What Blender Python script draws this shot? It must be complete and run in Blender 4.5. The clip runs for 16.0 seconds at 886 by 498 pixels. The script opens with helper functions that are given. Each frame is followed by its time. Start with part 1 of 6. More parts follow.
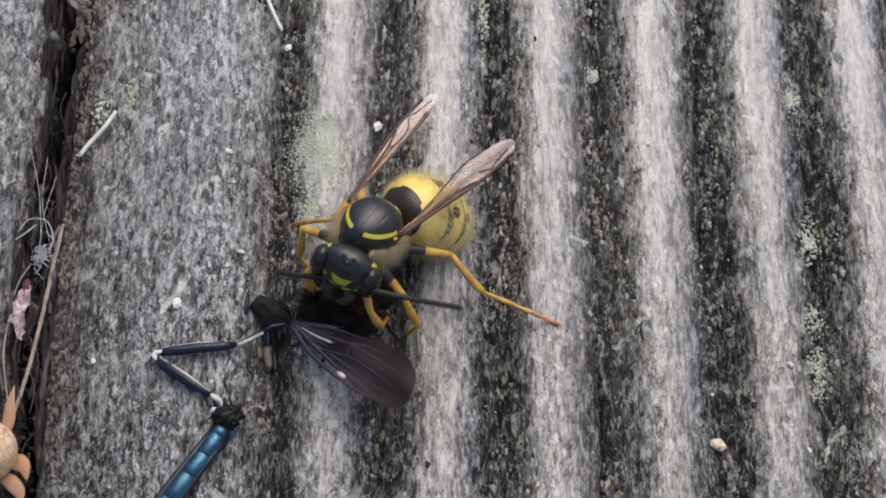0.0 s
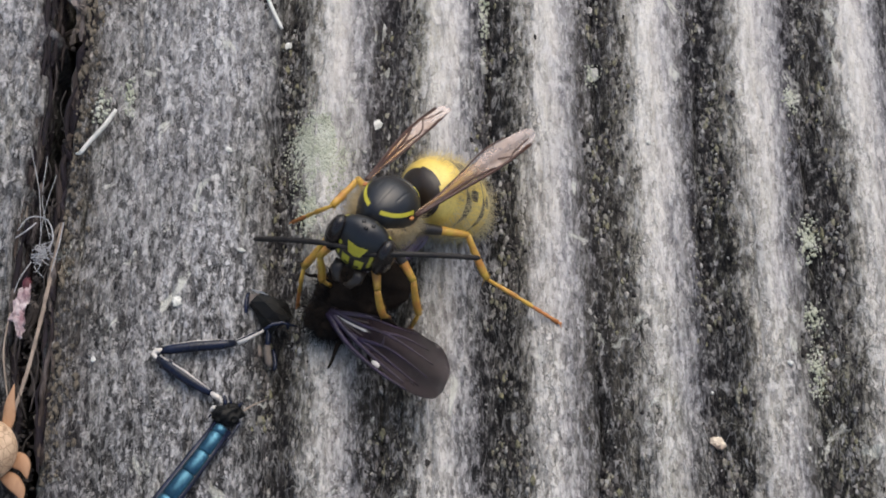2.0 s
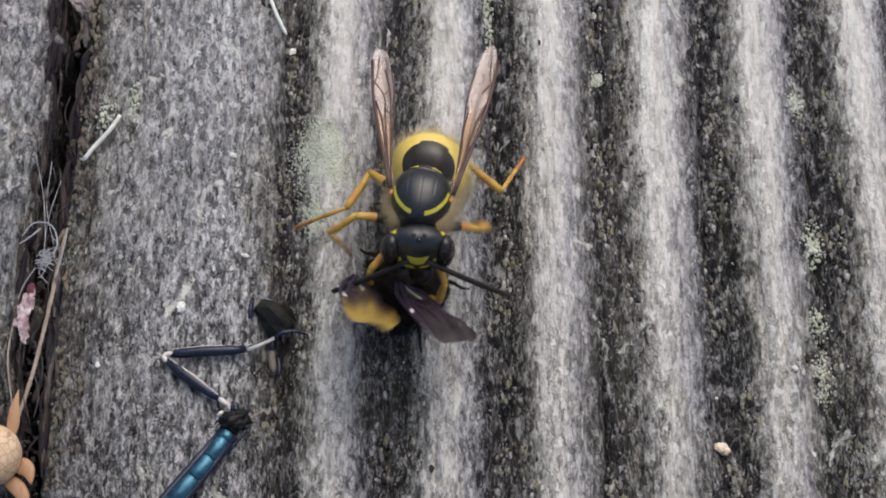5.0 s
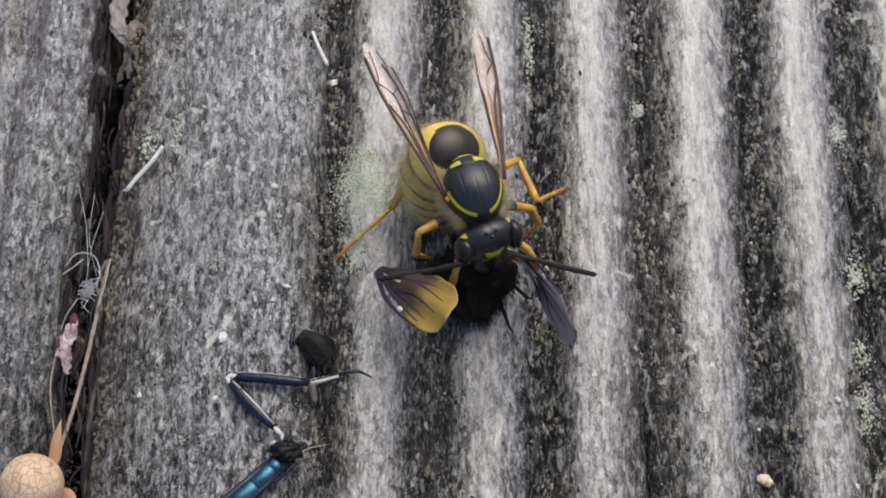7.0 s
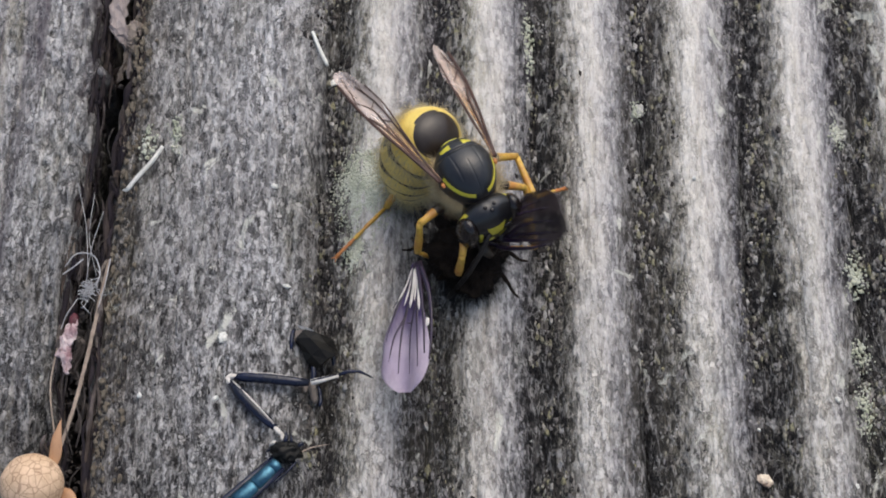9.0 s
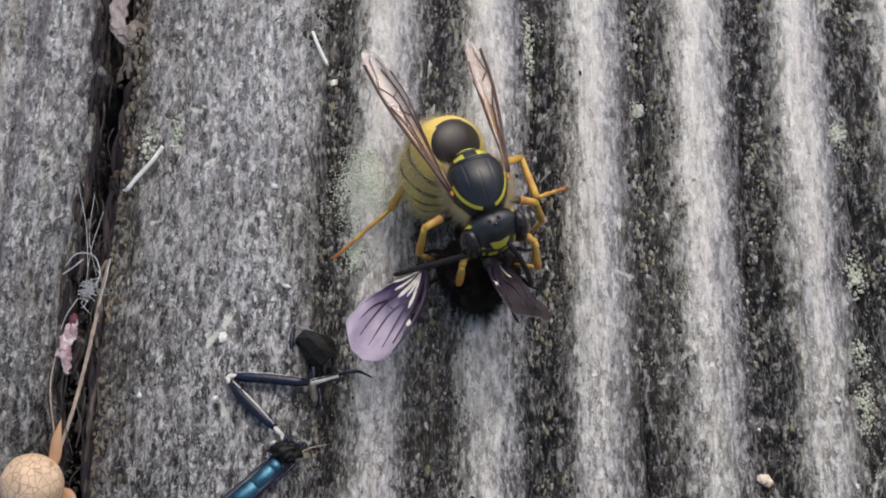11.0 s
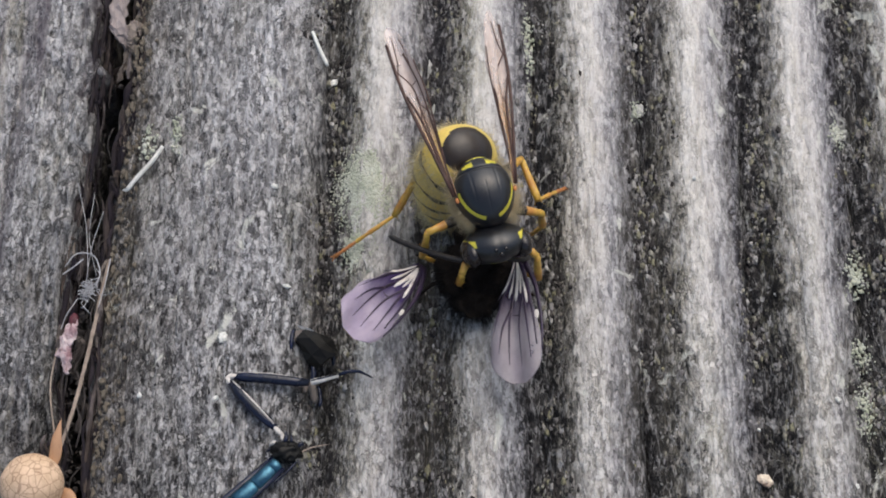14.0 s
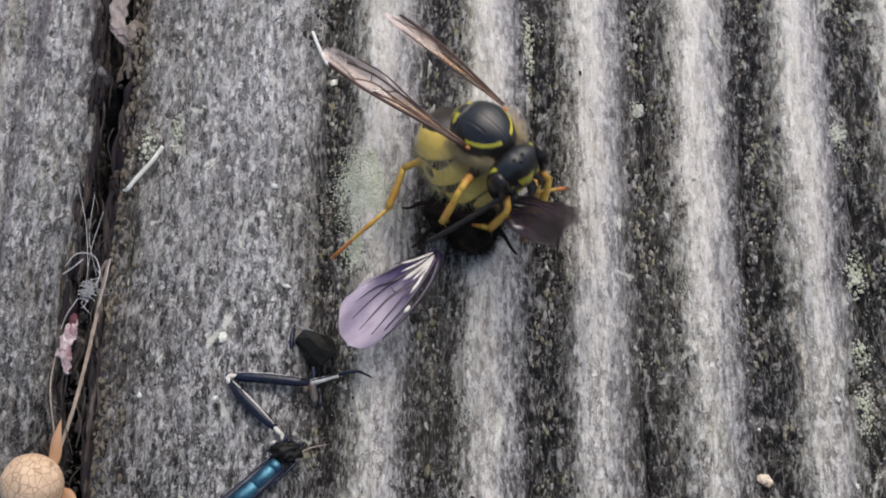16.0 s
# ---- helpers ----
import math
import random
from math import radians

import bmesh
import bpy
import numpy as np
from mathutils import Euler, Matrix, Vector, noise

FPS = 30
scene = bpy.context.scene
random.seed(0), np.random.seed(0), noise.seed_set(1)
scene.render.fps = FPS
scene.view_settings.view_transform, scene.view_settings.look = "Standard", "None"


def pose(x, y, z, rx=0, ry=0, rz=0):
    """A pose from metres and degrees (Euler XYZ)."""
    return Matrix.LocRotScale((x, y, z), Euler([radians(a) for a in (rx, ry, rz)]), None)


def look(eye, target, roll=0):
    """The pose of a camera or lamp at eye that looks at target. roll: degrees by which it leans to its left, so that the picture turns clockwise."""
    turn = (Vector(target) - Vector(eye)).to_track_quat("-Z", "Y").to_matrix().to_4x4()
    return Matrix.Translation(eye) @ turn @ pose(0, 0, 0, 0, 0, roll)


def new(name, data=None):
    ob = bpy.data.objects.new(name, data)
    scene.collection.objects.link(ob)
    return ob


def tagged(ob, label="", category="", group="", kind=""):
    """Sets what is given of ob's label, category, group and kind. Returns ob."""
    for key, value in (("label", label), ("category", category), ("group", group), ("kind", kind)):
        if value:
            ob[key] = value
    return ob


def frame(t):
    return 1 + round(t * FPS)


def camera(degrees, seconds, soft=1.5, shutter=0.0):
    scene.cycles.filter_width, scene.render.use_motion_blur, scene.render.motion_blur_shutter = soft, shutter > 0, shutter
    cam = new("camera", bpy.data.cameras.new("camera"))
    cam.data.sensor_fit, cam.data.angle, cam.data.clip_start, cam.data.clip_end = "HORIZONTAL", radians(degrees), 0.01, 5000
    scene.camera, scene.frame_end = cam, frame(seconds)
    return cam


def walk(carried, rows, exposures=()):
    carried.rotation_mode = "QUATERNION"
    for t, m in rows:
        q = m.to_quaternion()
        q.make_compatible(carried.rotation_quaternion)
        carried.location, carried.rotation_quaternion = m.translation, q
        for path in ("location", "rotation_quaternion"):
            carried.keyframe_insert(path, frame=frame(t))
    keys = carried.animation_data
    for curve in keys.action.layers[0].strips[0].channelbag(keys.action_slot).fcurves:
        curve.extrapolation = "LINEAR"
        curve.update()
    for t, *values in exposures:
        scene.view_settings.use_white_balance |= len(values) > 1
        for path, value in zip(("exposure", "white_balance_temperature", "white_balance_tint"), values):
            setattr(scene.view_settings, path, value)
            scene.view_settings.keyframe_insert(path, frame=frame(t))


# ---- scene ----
cam = camera(26, 16.0, soft=1.85, shutter=1.0)
EYE = (0.0, -0.051743, 0.100682)


def aim(right, down):
    """The camera's pose when it is turned by these angles (degrees) from its resting view of the board."""
    return look(EYE, (0, 0, 0), 0.75) @ pose(0, 0, 0, -down) @ pose(0, 0, 0, 0, -right)


walk(cam, [(0, aim(1.350, 1.029)), (1, aim(1.350, 1.029)), (1.5, aim(1.350, 1.058)), (2, aim(1.350, 1.080)), (2.5, aim(1.350, 1.097)), (3, aim(1.350, 1.080)), (3.5, aim(1.350, 1.080)), (4.2, aim(1.350, 1.054)), (6.3, aim(0.186, 0.135)), (6.5, aim(0.000, 0.000)), (9.2, aim(0, 0)), (16.0, aim(0, 0))],
     exposures=[(0, 0.22), (16, 0.22)])

# ---- light: an overcast sky ----
SUN_TURN, SUN_HEIGHT = radians(25), radians(62)
world = bpy.data.worlds.new("overcast_sky")
scene.world = world
world.use_nodes = True
wn = world.node_tree
sky = wn.nodes.new("ShaderNodeTexSky")
sky.sky_type, sky.sun_disc, sky.sun_elevation, sky.sun_rotation = "NISHITA", False, SUN_HEIGHT, SUN_TURN
sky.dust_density, sky.ozone_density = 4.0, 0.6
wn.links.new(sky.outputs[0], wn.nodes["Background"].inputs[0])
wn.nodes["Background"].inputs[1].default_value = 0.15
sun = new("sun", bpy.data.lights.new("sun", "SUN"))
sun.data.energy, sun.data.angle, sun.data.color = 1.5, radians(75), (1.0, 0.98, 0.91)
sun.matrix_world = look((math.sin(SUN_TURN) * math.cos(SUN_HEIGHT), math.cos(SUN_TURN) * math.cos(SUN_HEIGHT), math.sin(SUN_HEIGHT)), (0, 0, 0))


# ---- materials ----
def nodes_of(m):
    m.use_nodes = True
    t = m.node_tree
    return t, t.nodes["Principled BSDF"]


def node(t, kind, **values):
    n = t.nodes.new(kind)
    for key, value in values.items():
        if key in n.inputs:
            n.inputs[key].default_value = value
    return n


def ramp(t, source, stops):
    n = t.nodes.new("ShaderNodeValToRGB")
    while len(n.color_ramp.elements) < len(stops):
        n.color_ramp.elements.new(0.5)
    for e, (at, colour) in zip(n.color_ramp.elements, stops):
        e.position, e.color = at, (*colour, 1)
    t.links.new(source, n.inputs[0])
    return n.outputs[0]


def blend(t, a, b, amount, way="MIX"):
    """Mix two colours; each of a, b and amount is a socket or a value."""
    n = t.nodes.new("ShaderNodeMix")
    n.data_type, n.blend_type = "RGBA", way
    for value, at in ((amount, 0), (a, 6), (b, 7)):
        if isinstance(value, bpy.types.NodeSocket):
            t.links.new(value, n.inputs[at])
        else:
            n.inputs[at].default_value = value if at == 0 else (*value, 1)
    return n.outputs[2]


def sums(t, how, a, b):
    n = t.nodes.new("ShaderNodeMath")
    n.operation = how
    for i, value in enumerate((a, b)):
        if isinstance(value, bpy.types.NodeSocket):
            t.links.new(value, n.inputs[i])
        else:
            n.inputs[i].default_value = value
    return n.outputs[0]


def grain(t, where, scale, detail=3, stretch=(1, 1, 1), distortion=0.0, turn=(0, 0, 0)):
    """Noise with a real-world scale (per metre)."""
    m = node(t, "ShaderNodeMapping", Scale=stretch, Rotation=turn)
    t.links.new(where, m.inputs[0])
    n = node(t, "ShaderNodeTexNoise", Scale=scale, Detail=detail, Distortion=distortion, Roughness=0.6)
    t.links.new(m.outputs[0], n.inputs[0])
    return n.outputs["Fac"]


def mat(name, base, second=None, rough=0.5, metal=0.0, scale=900, fine=6000, bump=0.3, coat=0.0, alpha=1.0, depth=0.00004, stretch=(1, 1, 1), sheen=0.0, spec=0.5):
    """A surface of two tones with stains at one scale, grain and relief at a finer one."""
    m = bpy.data.materials.new(name)
    t, p = nodes_of(m)
    where = t.nodes.new("ShaderNodeTexCoord").outputs["Object"]
    coarse, small = grain(t, where, scale, 3, stretch), grain(t, where, fine, 2, stretch)
    second = second or tuple(c * 0.6 for c in base)
    c = blend(t, base, second, ramp(t, coarse, [(0.35, (0, 0, 0)), (0.68, (1, 1, 1))]))
    c = blend(t, c, tuple(v * 0.75 for v in second), sums(t, "MULTIPLY", ramp(t, small, [(0.45, (0, 0, 0)), (0.75, (1, 1, 1))]), 0.5))
    t.links.new(c, p.inputs["Base Color"])
    r = sums(t, "MULTIPLY_ADD", coarse, 0.25)
    r.node.inputs[2].default_value = rough - 0.12
    t.links.new(r, p.inputs["Roughness"])
    p.inputs["Metallic"].default_value, p.inputs["Coat Weight"].default_value, p.inputs["Alpha"].default_value = metal, coat, alpha
    p.inputs["Sheen Weight"].default_value, p.inputs["Specular IOR Level"].default_value = sheen, spec
    b = node(t, "ShaderNodeBump", Strength=bump, Distance=depth)
    t.links.new(small, b.inputs["Height"])
    t.links.new(b.outputs[0], p.inputs["Normal"])
    return m


PITCH, CREST = 6.43, -4.02   # the ribs' spacing and the first crest, millimetres


def weathered_wood(name, first_crest, flat_edge, tone, edge, stain_shade=0.0, streaky=0.5):
    """Grey decking softwood: pale worn crests, furrows dark with algae and painted shade, a broad grey plain strip
    along the edge.
    """
    m = bpy.data.materials.new(name)
    t, p = nodes_of(m)
    where = t.nodes.new("ShaderNodeTexCoord").outputs["Object"]
    xyz = t.nodes.new("ShaderNodeSeparateXYZ")
    t.links.new(where, xyz.inputs[0])
    wander = grain(t, where, 120, 3, (1, 0.35, 1))
    wander2 = grain(t, where, 700, 3, (1, 0.4, 1))
    fibre = grain(t, where, 3300, 2, (1, 0.26, 1), 0.0)
    fibre2 = grain(t, where, 1700, 2, (1, 0.07, 1), 0.1)
    speck = grain(t, where, 3200, 2, (1, 0.55, 1), 0.0, (0.5, 0, 0))
    thread = grain(t, where, 1700, 2, (1, 0.32, 1), 0.3, (0.2, 0, 0))
    dust = grain(t, where, 3900, 1, (1, 0.6, 1), 0.0, (0.3, 0, 0))
    clump = grain(t, where, 1200, 3, (1, 0.35, 1), 0.2)
    patch = grain(t, where, 170, 4, (1, 0.4, 1))
    patch2 = grain(t, where, 480, 5, (1, 0.45, 1), 0.8)
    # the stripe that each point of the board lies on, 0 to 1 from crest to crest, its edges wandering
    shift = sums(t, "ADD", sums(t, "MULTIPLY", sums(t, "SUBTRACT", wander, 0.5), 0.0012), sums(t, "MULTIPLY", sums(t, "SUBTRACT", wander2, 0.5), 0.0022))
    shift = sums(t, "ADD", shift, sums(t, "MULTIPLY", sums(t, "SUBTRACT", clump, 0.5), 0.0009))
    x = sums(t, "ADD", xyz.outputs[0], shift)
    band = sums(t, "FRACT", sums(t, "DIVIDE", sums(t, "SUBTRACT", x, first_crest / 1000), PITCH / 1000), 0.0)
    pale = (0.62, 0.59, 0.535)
    # groove shade and the blue-grey shaded flank are painted into this ramp
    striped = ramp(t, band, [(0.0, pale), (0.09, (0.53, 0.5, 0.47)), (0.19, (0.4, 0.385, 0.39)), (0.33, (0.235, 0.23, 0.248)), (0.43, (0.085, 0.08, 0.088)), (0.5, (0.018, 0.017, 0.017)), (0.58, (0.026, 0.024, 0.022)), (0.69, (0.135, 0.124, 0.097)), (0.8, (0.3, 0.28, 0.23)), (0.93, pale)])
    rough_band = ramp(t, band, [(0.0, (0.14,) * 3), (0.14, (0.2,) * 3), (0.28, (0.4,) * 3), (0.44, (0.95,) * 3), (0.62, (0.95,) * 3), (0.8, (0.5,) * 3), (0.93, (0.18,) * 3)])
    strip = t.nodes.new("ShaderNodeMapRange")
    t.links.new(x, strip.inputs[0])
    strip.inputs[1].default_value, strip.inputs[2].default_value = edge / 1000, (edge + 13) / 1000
    # strip tone: darker towards the gap and the first furrow
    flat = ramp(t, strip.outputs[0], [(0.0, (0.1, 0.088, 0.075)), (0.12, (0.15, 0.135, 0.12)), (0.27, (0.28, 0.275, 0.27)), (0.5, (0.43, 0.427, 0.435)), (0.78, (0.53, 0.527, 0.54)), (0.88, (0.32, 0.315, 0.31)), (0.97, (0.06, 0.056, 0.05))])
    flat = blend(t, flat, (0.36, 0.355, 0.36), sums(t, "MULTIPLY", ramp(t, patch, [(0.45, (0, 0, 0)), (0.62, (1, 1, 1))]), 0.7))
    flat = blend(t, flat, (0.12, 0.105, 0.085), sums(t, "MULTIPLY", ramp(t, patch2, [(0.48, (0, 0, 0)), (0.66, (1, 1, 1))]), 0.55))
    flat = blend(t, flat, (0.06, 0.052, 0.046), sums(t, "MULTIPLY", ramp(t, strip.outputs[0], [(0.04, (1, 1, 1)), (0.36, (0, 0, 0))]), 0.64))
    side = t.nodes.new("ShaderNodeMapRange")
    t.links.new(x, side.inputs[0])
    side.inputs[1].default_value, side.inputs[2].default_value = flat_edge / 1000 - 0.0006, flat_edge / 1000 + 0.0006
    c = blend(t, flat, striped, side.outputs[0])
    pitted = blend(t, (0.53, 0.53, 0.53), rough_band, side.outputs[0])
    # the board's near reach is darker and more pitted, its far reach smoother
    far = t.nodes.new("ShaderNodeMapRange")
    t.links.new(sums(t, "ADD", xyz.outputs[1], sums(t, "MULTIPLY", sums(t, "SUBTRACT", patch, 0.5), 0.03)), far.inputs[0])
    far.inputs[1].default_value, far.inputs[2].default_value = 0.012, -0.016
    murk = far.outputs[0]
    c = blend(t, c, (0.115, 0.11, 0.105), sums(t, "MULTIPLY", murk, 0.22))
    pits = sums(t, "ADD", pitted, sums(t, "MULTIPLY", murk, 0.22))
    # blue-grey and olive films
    c = blend(t, c, (0.15, 0.155, 0.185), sums(t, "MULTIPLY", ramp(t, patch, [(0.5, (0, 0, 0)), (0.72, (1, 1, 1))]), 0.3))
    c = blend(t, c, (0.16, 0.155, 0.08), sums(t, "MULTIPLY", ramp(t, grain(t, where, 260, 3, (1, 0.3, 1), 0, (0.4, 0, 0)), [(0.54, (0, 0, 0)), (0.72, (1, 1, 1))]), 0.45))
    # silver fibres and grey clumps, the shade of pits between them painted black
    clean = sums(t, "MAXIMUM", sums(t, "SUBTRACT", 1.0, sums(t, "MULTIPLY", pits, 0.9)), 0.14)
    c = blend(t, c, (0.5, 0.49, 0.46), sums(t, "MULTIPLY", sums(t, "MULTIPLY", ramp(t, clump, [(0.55, (0, 0, 0)), (0.66, (1, 1, 1))]), 0.25), clean))
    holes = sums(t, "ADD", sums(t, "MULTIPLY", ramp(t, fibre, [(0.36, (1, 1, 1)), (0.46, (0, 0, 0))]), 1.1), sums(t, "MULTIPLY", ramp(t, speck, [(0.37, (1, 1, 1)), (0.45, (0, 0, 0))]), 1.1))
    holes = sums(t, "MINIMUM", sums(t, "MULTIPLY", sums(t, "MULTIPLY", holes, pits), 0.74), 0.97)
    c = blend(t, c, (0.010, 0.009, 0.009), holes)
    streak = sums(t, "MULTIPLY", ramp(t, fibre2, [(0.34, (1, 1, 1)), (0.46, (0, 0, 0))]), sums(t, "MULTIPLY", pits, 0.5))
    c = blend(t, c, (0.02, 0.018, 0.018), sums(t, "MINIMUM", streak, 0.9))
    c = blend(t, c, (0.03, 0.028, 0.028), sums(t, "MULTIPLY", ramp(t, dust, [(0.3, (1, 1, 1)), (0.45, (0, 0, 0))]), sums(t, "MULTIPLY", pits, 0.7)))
    c = blend(t, c, (0.6, 0.59, 0.57), sums(t, "MULTIPLY", ramp(t, fibre, [(0.52, (0, 0, 0)), (0.66, (1, 1, 1))]), sums(t, "MULTIPLY", clean, 0.48)))
    c = blend(t, c, (0.62, 0.6, 0.58), sums(t, "MULTIPLY", ramp(t, speck, [(0.57, (0, 0, 0)), (0.68, (1, 1, 1))]), sums(t, "MULTIPLY", clean, 0.48)))
    # split wood cells: each a shade of its own, with dark joints
    warp = t.nodes.new("ShaderNodeVectorMath")
    warp.operation = "MULTIPLY_ADD"
    wobble = node(t, "ShaderNodeTexNoise", Scale=3600.0, Detail=3.0)
    t.links.new(where, wobble.inputs["Vector"])
    t.links.new(wobble.outputs["Color"], warp.inputs[0])
    warp.inputs[1].default_value = (0.0006, 0.0011, 0.0)
    t.links.new(where, warp.inputs[2])
    squeeze = node(t, "ShaderNodeMapping", Scale=(1, 0.36, 1))
    t.links.new(warp.outputs[0], squeeze.inputs[0])
    cells, joints = node(t, "ShaderNodeTexVoronoi", Scale=4300.0), node(t, "ShaderNodeTexVoronoi", Scale=4300.0)
    joints.feature = "DISTANCE_TO_EDGE"
    for v in (cells, joints):
        t.links.new(squeeze.outputs[0], v.inputs["Vector"])
    shade = t.nodes.new("ShaderNodeSeparateColor")
    t.links.new(cells.outputs["Color"], shade.inputs[0])
    c = blend(t, c, (0.62, 0.6, 0.58), sums(t, "MULTIPLY", ramp(t, shade.outputs[0], [(0.5, (0, 0, 0)), (0.9, (1, 1, 1))]), sums(t, "MULTIPLY", clean, 0.55)))
    c = blend(t, c, (0.012, 0.011, 0.011), sums(t, "MINIMUM", sums(t, "MULTIPLY", ramp(t, shade.outputs[0], [(0.0, (1, 1, 1)), (0.42, (0, 0, 0))]), sums(t, "MULTIPLY", pits, 1.1)), 0.85))
    seam = sums(t, "MULTIPLY", ramp(t, joints.outputs["Distance"], [(0.02, (1, 1, 1)), (0.14, (0, 0, 0))]), sums(t, "MULTIPLY", sums(t, "MULTIPLY", pits, ramp(t, clump, [(0.4, (1, 1, 1)), (0.56, (0.3, 0.3, 0.3))])), 1.15))
    c = blend(t, c, (0.014, 0.013, 0.013), sums(t, "MINIMUM", seam, 0.88))
    # pale crumbs, and gouges painted as black shade, where the furrows are roughest
    gouge = grain(t, where, 2300, 3, (1, 0.5, 1), 0.4, (0.9, 0, 0))
    rough_part = ramp(t, pits, [(0.5, (0, 0, 0)), (0.9, (1, 1, 1))])
    c = blend(t, c, (0.42, 0.41, 0.4), sums(t, "MULTIPLY", sums(t, "MULTIPLY", ramp(t, gouge, [(0.58, (0, 0, 0)), (0.66, (1, 1, 1))]), rough_part), 0.6))
    c = blend(t, c, (0.006, 0.006, 0.007), sums(t, "MULTIPLY", sums(t, "MULTIPLY", ramp(t, gouge, [(0.4, (1, 1, 1)), (0.47, (0, 0, 0))]), rough_part), 0.92))
    # fine pale threads that wander along the grain, dark ones between them
    thread2 = grain(t, where, 1700, 2, (1, 0.3, 1), 0.3, (0.7, 0, 0))
    for source, colour, spread, amount in ((thread2, (0.02, 0.019, 0.02), 0.04, sums(t, "MINIMUM", sums(t, "MULTIPLY", pits, 0.65), 0.6)), (thread, (0.58, 0.57, 0.56), 0.036, 0.28)):
        line = ramp(t, sums(t, "ABSOLUTE", sums(t, "SUBTRACT", source, 0.5), 0.0), [(0.0, (1, 1, 1)), (spread, (0, 0, 0))])
        where_worn = ramp(t, clump, [(0.4, (0, 0, 0)), (0.54, (1, 1, 1))])
        c = blend(t, c, colour, sums(t, "MULTIPLY", sums(t, "MULTIPLY", line, where_worn), amount))
    # long streaks of purple-brown and straw colour along the grain
    streaks, straw = grain(t, where, 620, 4, (1, 0.045, 1), 0.2), grain(t, where, 480, 4, (1, 0.06, 1), 0.2, (0.3, 0, 0))
    c = blend(t, c, (0.07, 0.058, 0.07), sums(t, "MULTIPLY", ramp(t, streaks, [(0.48, (0, 0, 0)), (0.62, (1, 1, 1))]), streaky))
    c = blend(t, c, (0.34, 0.31, 0.25), sums(t, "MULTIPLY", ramp(t, straw, [(0.54, (0, 0, 0)), (0.66, (1, 1, 1))]), streaky))
    # olive tint and painted shade round the feeding place, ragged at its rim
    reach = sums(t, "POWER", sums(t, "ABSOLUTE", sums(t, "DIVIDE", sums(t, "ADD", x, 0.0015), 0.0065), 0.0), 2.0)
    reach = sums(t, "ADD", reach, sums(t, "POWER", sums(t, "ABSOLUTE", sums(t, "DIVIDE", sums(t, "ADD", xyz.outputs[1], 0.0085), 0.0085), 0.0), 2.0))
    reach = sums(t, "ADD", reach, sums(t, "MULTIPLY", sums(t, "SUBTRACT", patch2, 0.5), 2.2))
    c = blend(t, c, (0.12, 0.108, 0.08), sums(t, "MULTIPLY", ramp(t, reach, [(0.3, (1, 1, 1)), (1.1, (0, 0, 0))]), stain_shade))
    # crusts of pale lichen, few and ragged
    crust = grain(t, where, 430, 6, (1, 0.7, 1), 1.0, (0, 0.7, 0))
    c = blend(t, c, (0.55, 0.55, 0.49), sums(t, "MULTIPLY", ramp(t, crust, [(0.64, (0, 0, 0)), (0.68, (1, 1, 1))]), 0.75))
    c = blend(t, c, (0.0, 0.0, 0.0), sums(t, "MULTIPLY", murk, tone))
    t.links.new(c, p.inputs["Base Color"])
    p.inputs["Roughness"].default_value, p.inputs["Specular IOR Level"].default_value = 0.8, 0.15
    b = node(t, "ShaderNodeBump", Strength=0.8, Distance=0.00016)
    t.links.new(sums(t, "SUBTRACT", sums(t, "ADD", fibre, sums(t, "MULTIPLY", shade.outputs[0], 0.5)), sums(t, "ADD", holes, seam)), b.inputs["Height"])
    t.links.new(b.outputs[0], p.inputs["Normal"])
    return m


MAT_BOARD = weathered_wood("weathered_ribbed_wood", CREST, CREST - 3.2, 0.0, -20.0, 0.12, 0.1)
# beside the gap and at its near end, shade is put into its colour
MAT_BOARD_2 = weathered_wood("weathered_wood_next_board", -30.0, 1000.0, 0.4, -34.0, 0.0, 0.75)
MAT_SOIL = mat("dark_soil", (0.05, 0.042, 0.035), (0.09, 0.08, 0.06), 0.9, scale=30, fine=400, depth=0.003)
MAT_BLACK = mat("black_chitin", (0.005, 0.005, 0.006), (0.009, 0.009, 0.011), 0.36, scale=1500, fine=9000, bump=0.2, depth=0.00002, spec=0.65)
MAT_BROWNBLACK = mat("brown_black_chitin", (0.035, 0.024, 0.016), (0.018, 0.013, 0.01), 0.35, scale=900, fine=9000, bump=0.2)
MAT_YELLOW = mat("yellow_chitin", (0.8, 0.61, 0.16), (0.68, 0.48, 0.1), 0.38, scale=700, fine=9000, bump=0.15)
MAT_LEMON = mat("lemon_yellow_chitin", (0.6, 0.55, 0.05), (0.48, 0.42, 0.04), 0.38, scale=900, fine=9000, bump=0.1)
MAT_LEG = mat("amber_yellow_leg", (0.6, 0.4, 0.06), (0.44, 0.2, 0.04), 0.4, scale=900, fine=9000, bump=0.2)
MAT_TARSUS = mat("orange_brown_foot", (0.5, 0.2, 0.05), (0.38, 0.13, 0.04), 0.45, scale=1200, fine=9000, bump=0.3)
MAT_EYE = mat("black_compound_eye", (0.007, 0.005, 0.005), (0.013, 0.009, 0.008), 0.25, scale=2500, fine=20000, bump=0.3, depth=0.00001)
MAT_ANTENNA = mat("dull_black_antenna", (0.022, 0.019, 0.017), (0.012, 0.01, 0.01), 0.55, scale=2500, fine=9000, spec=0.3)
MAT_HAIR = mat("tan_hair", (0.72, 0.58, 0.34), (0.56, 0.43, 0.24), 0.6, scale=900, fine=3000, bump=0.0, alpha=0.6)
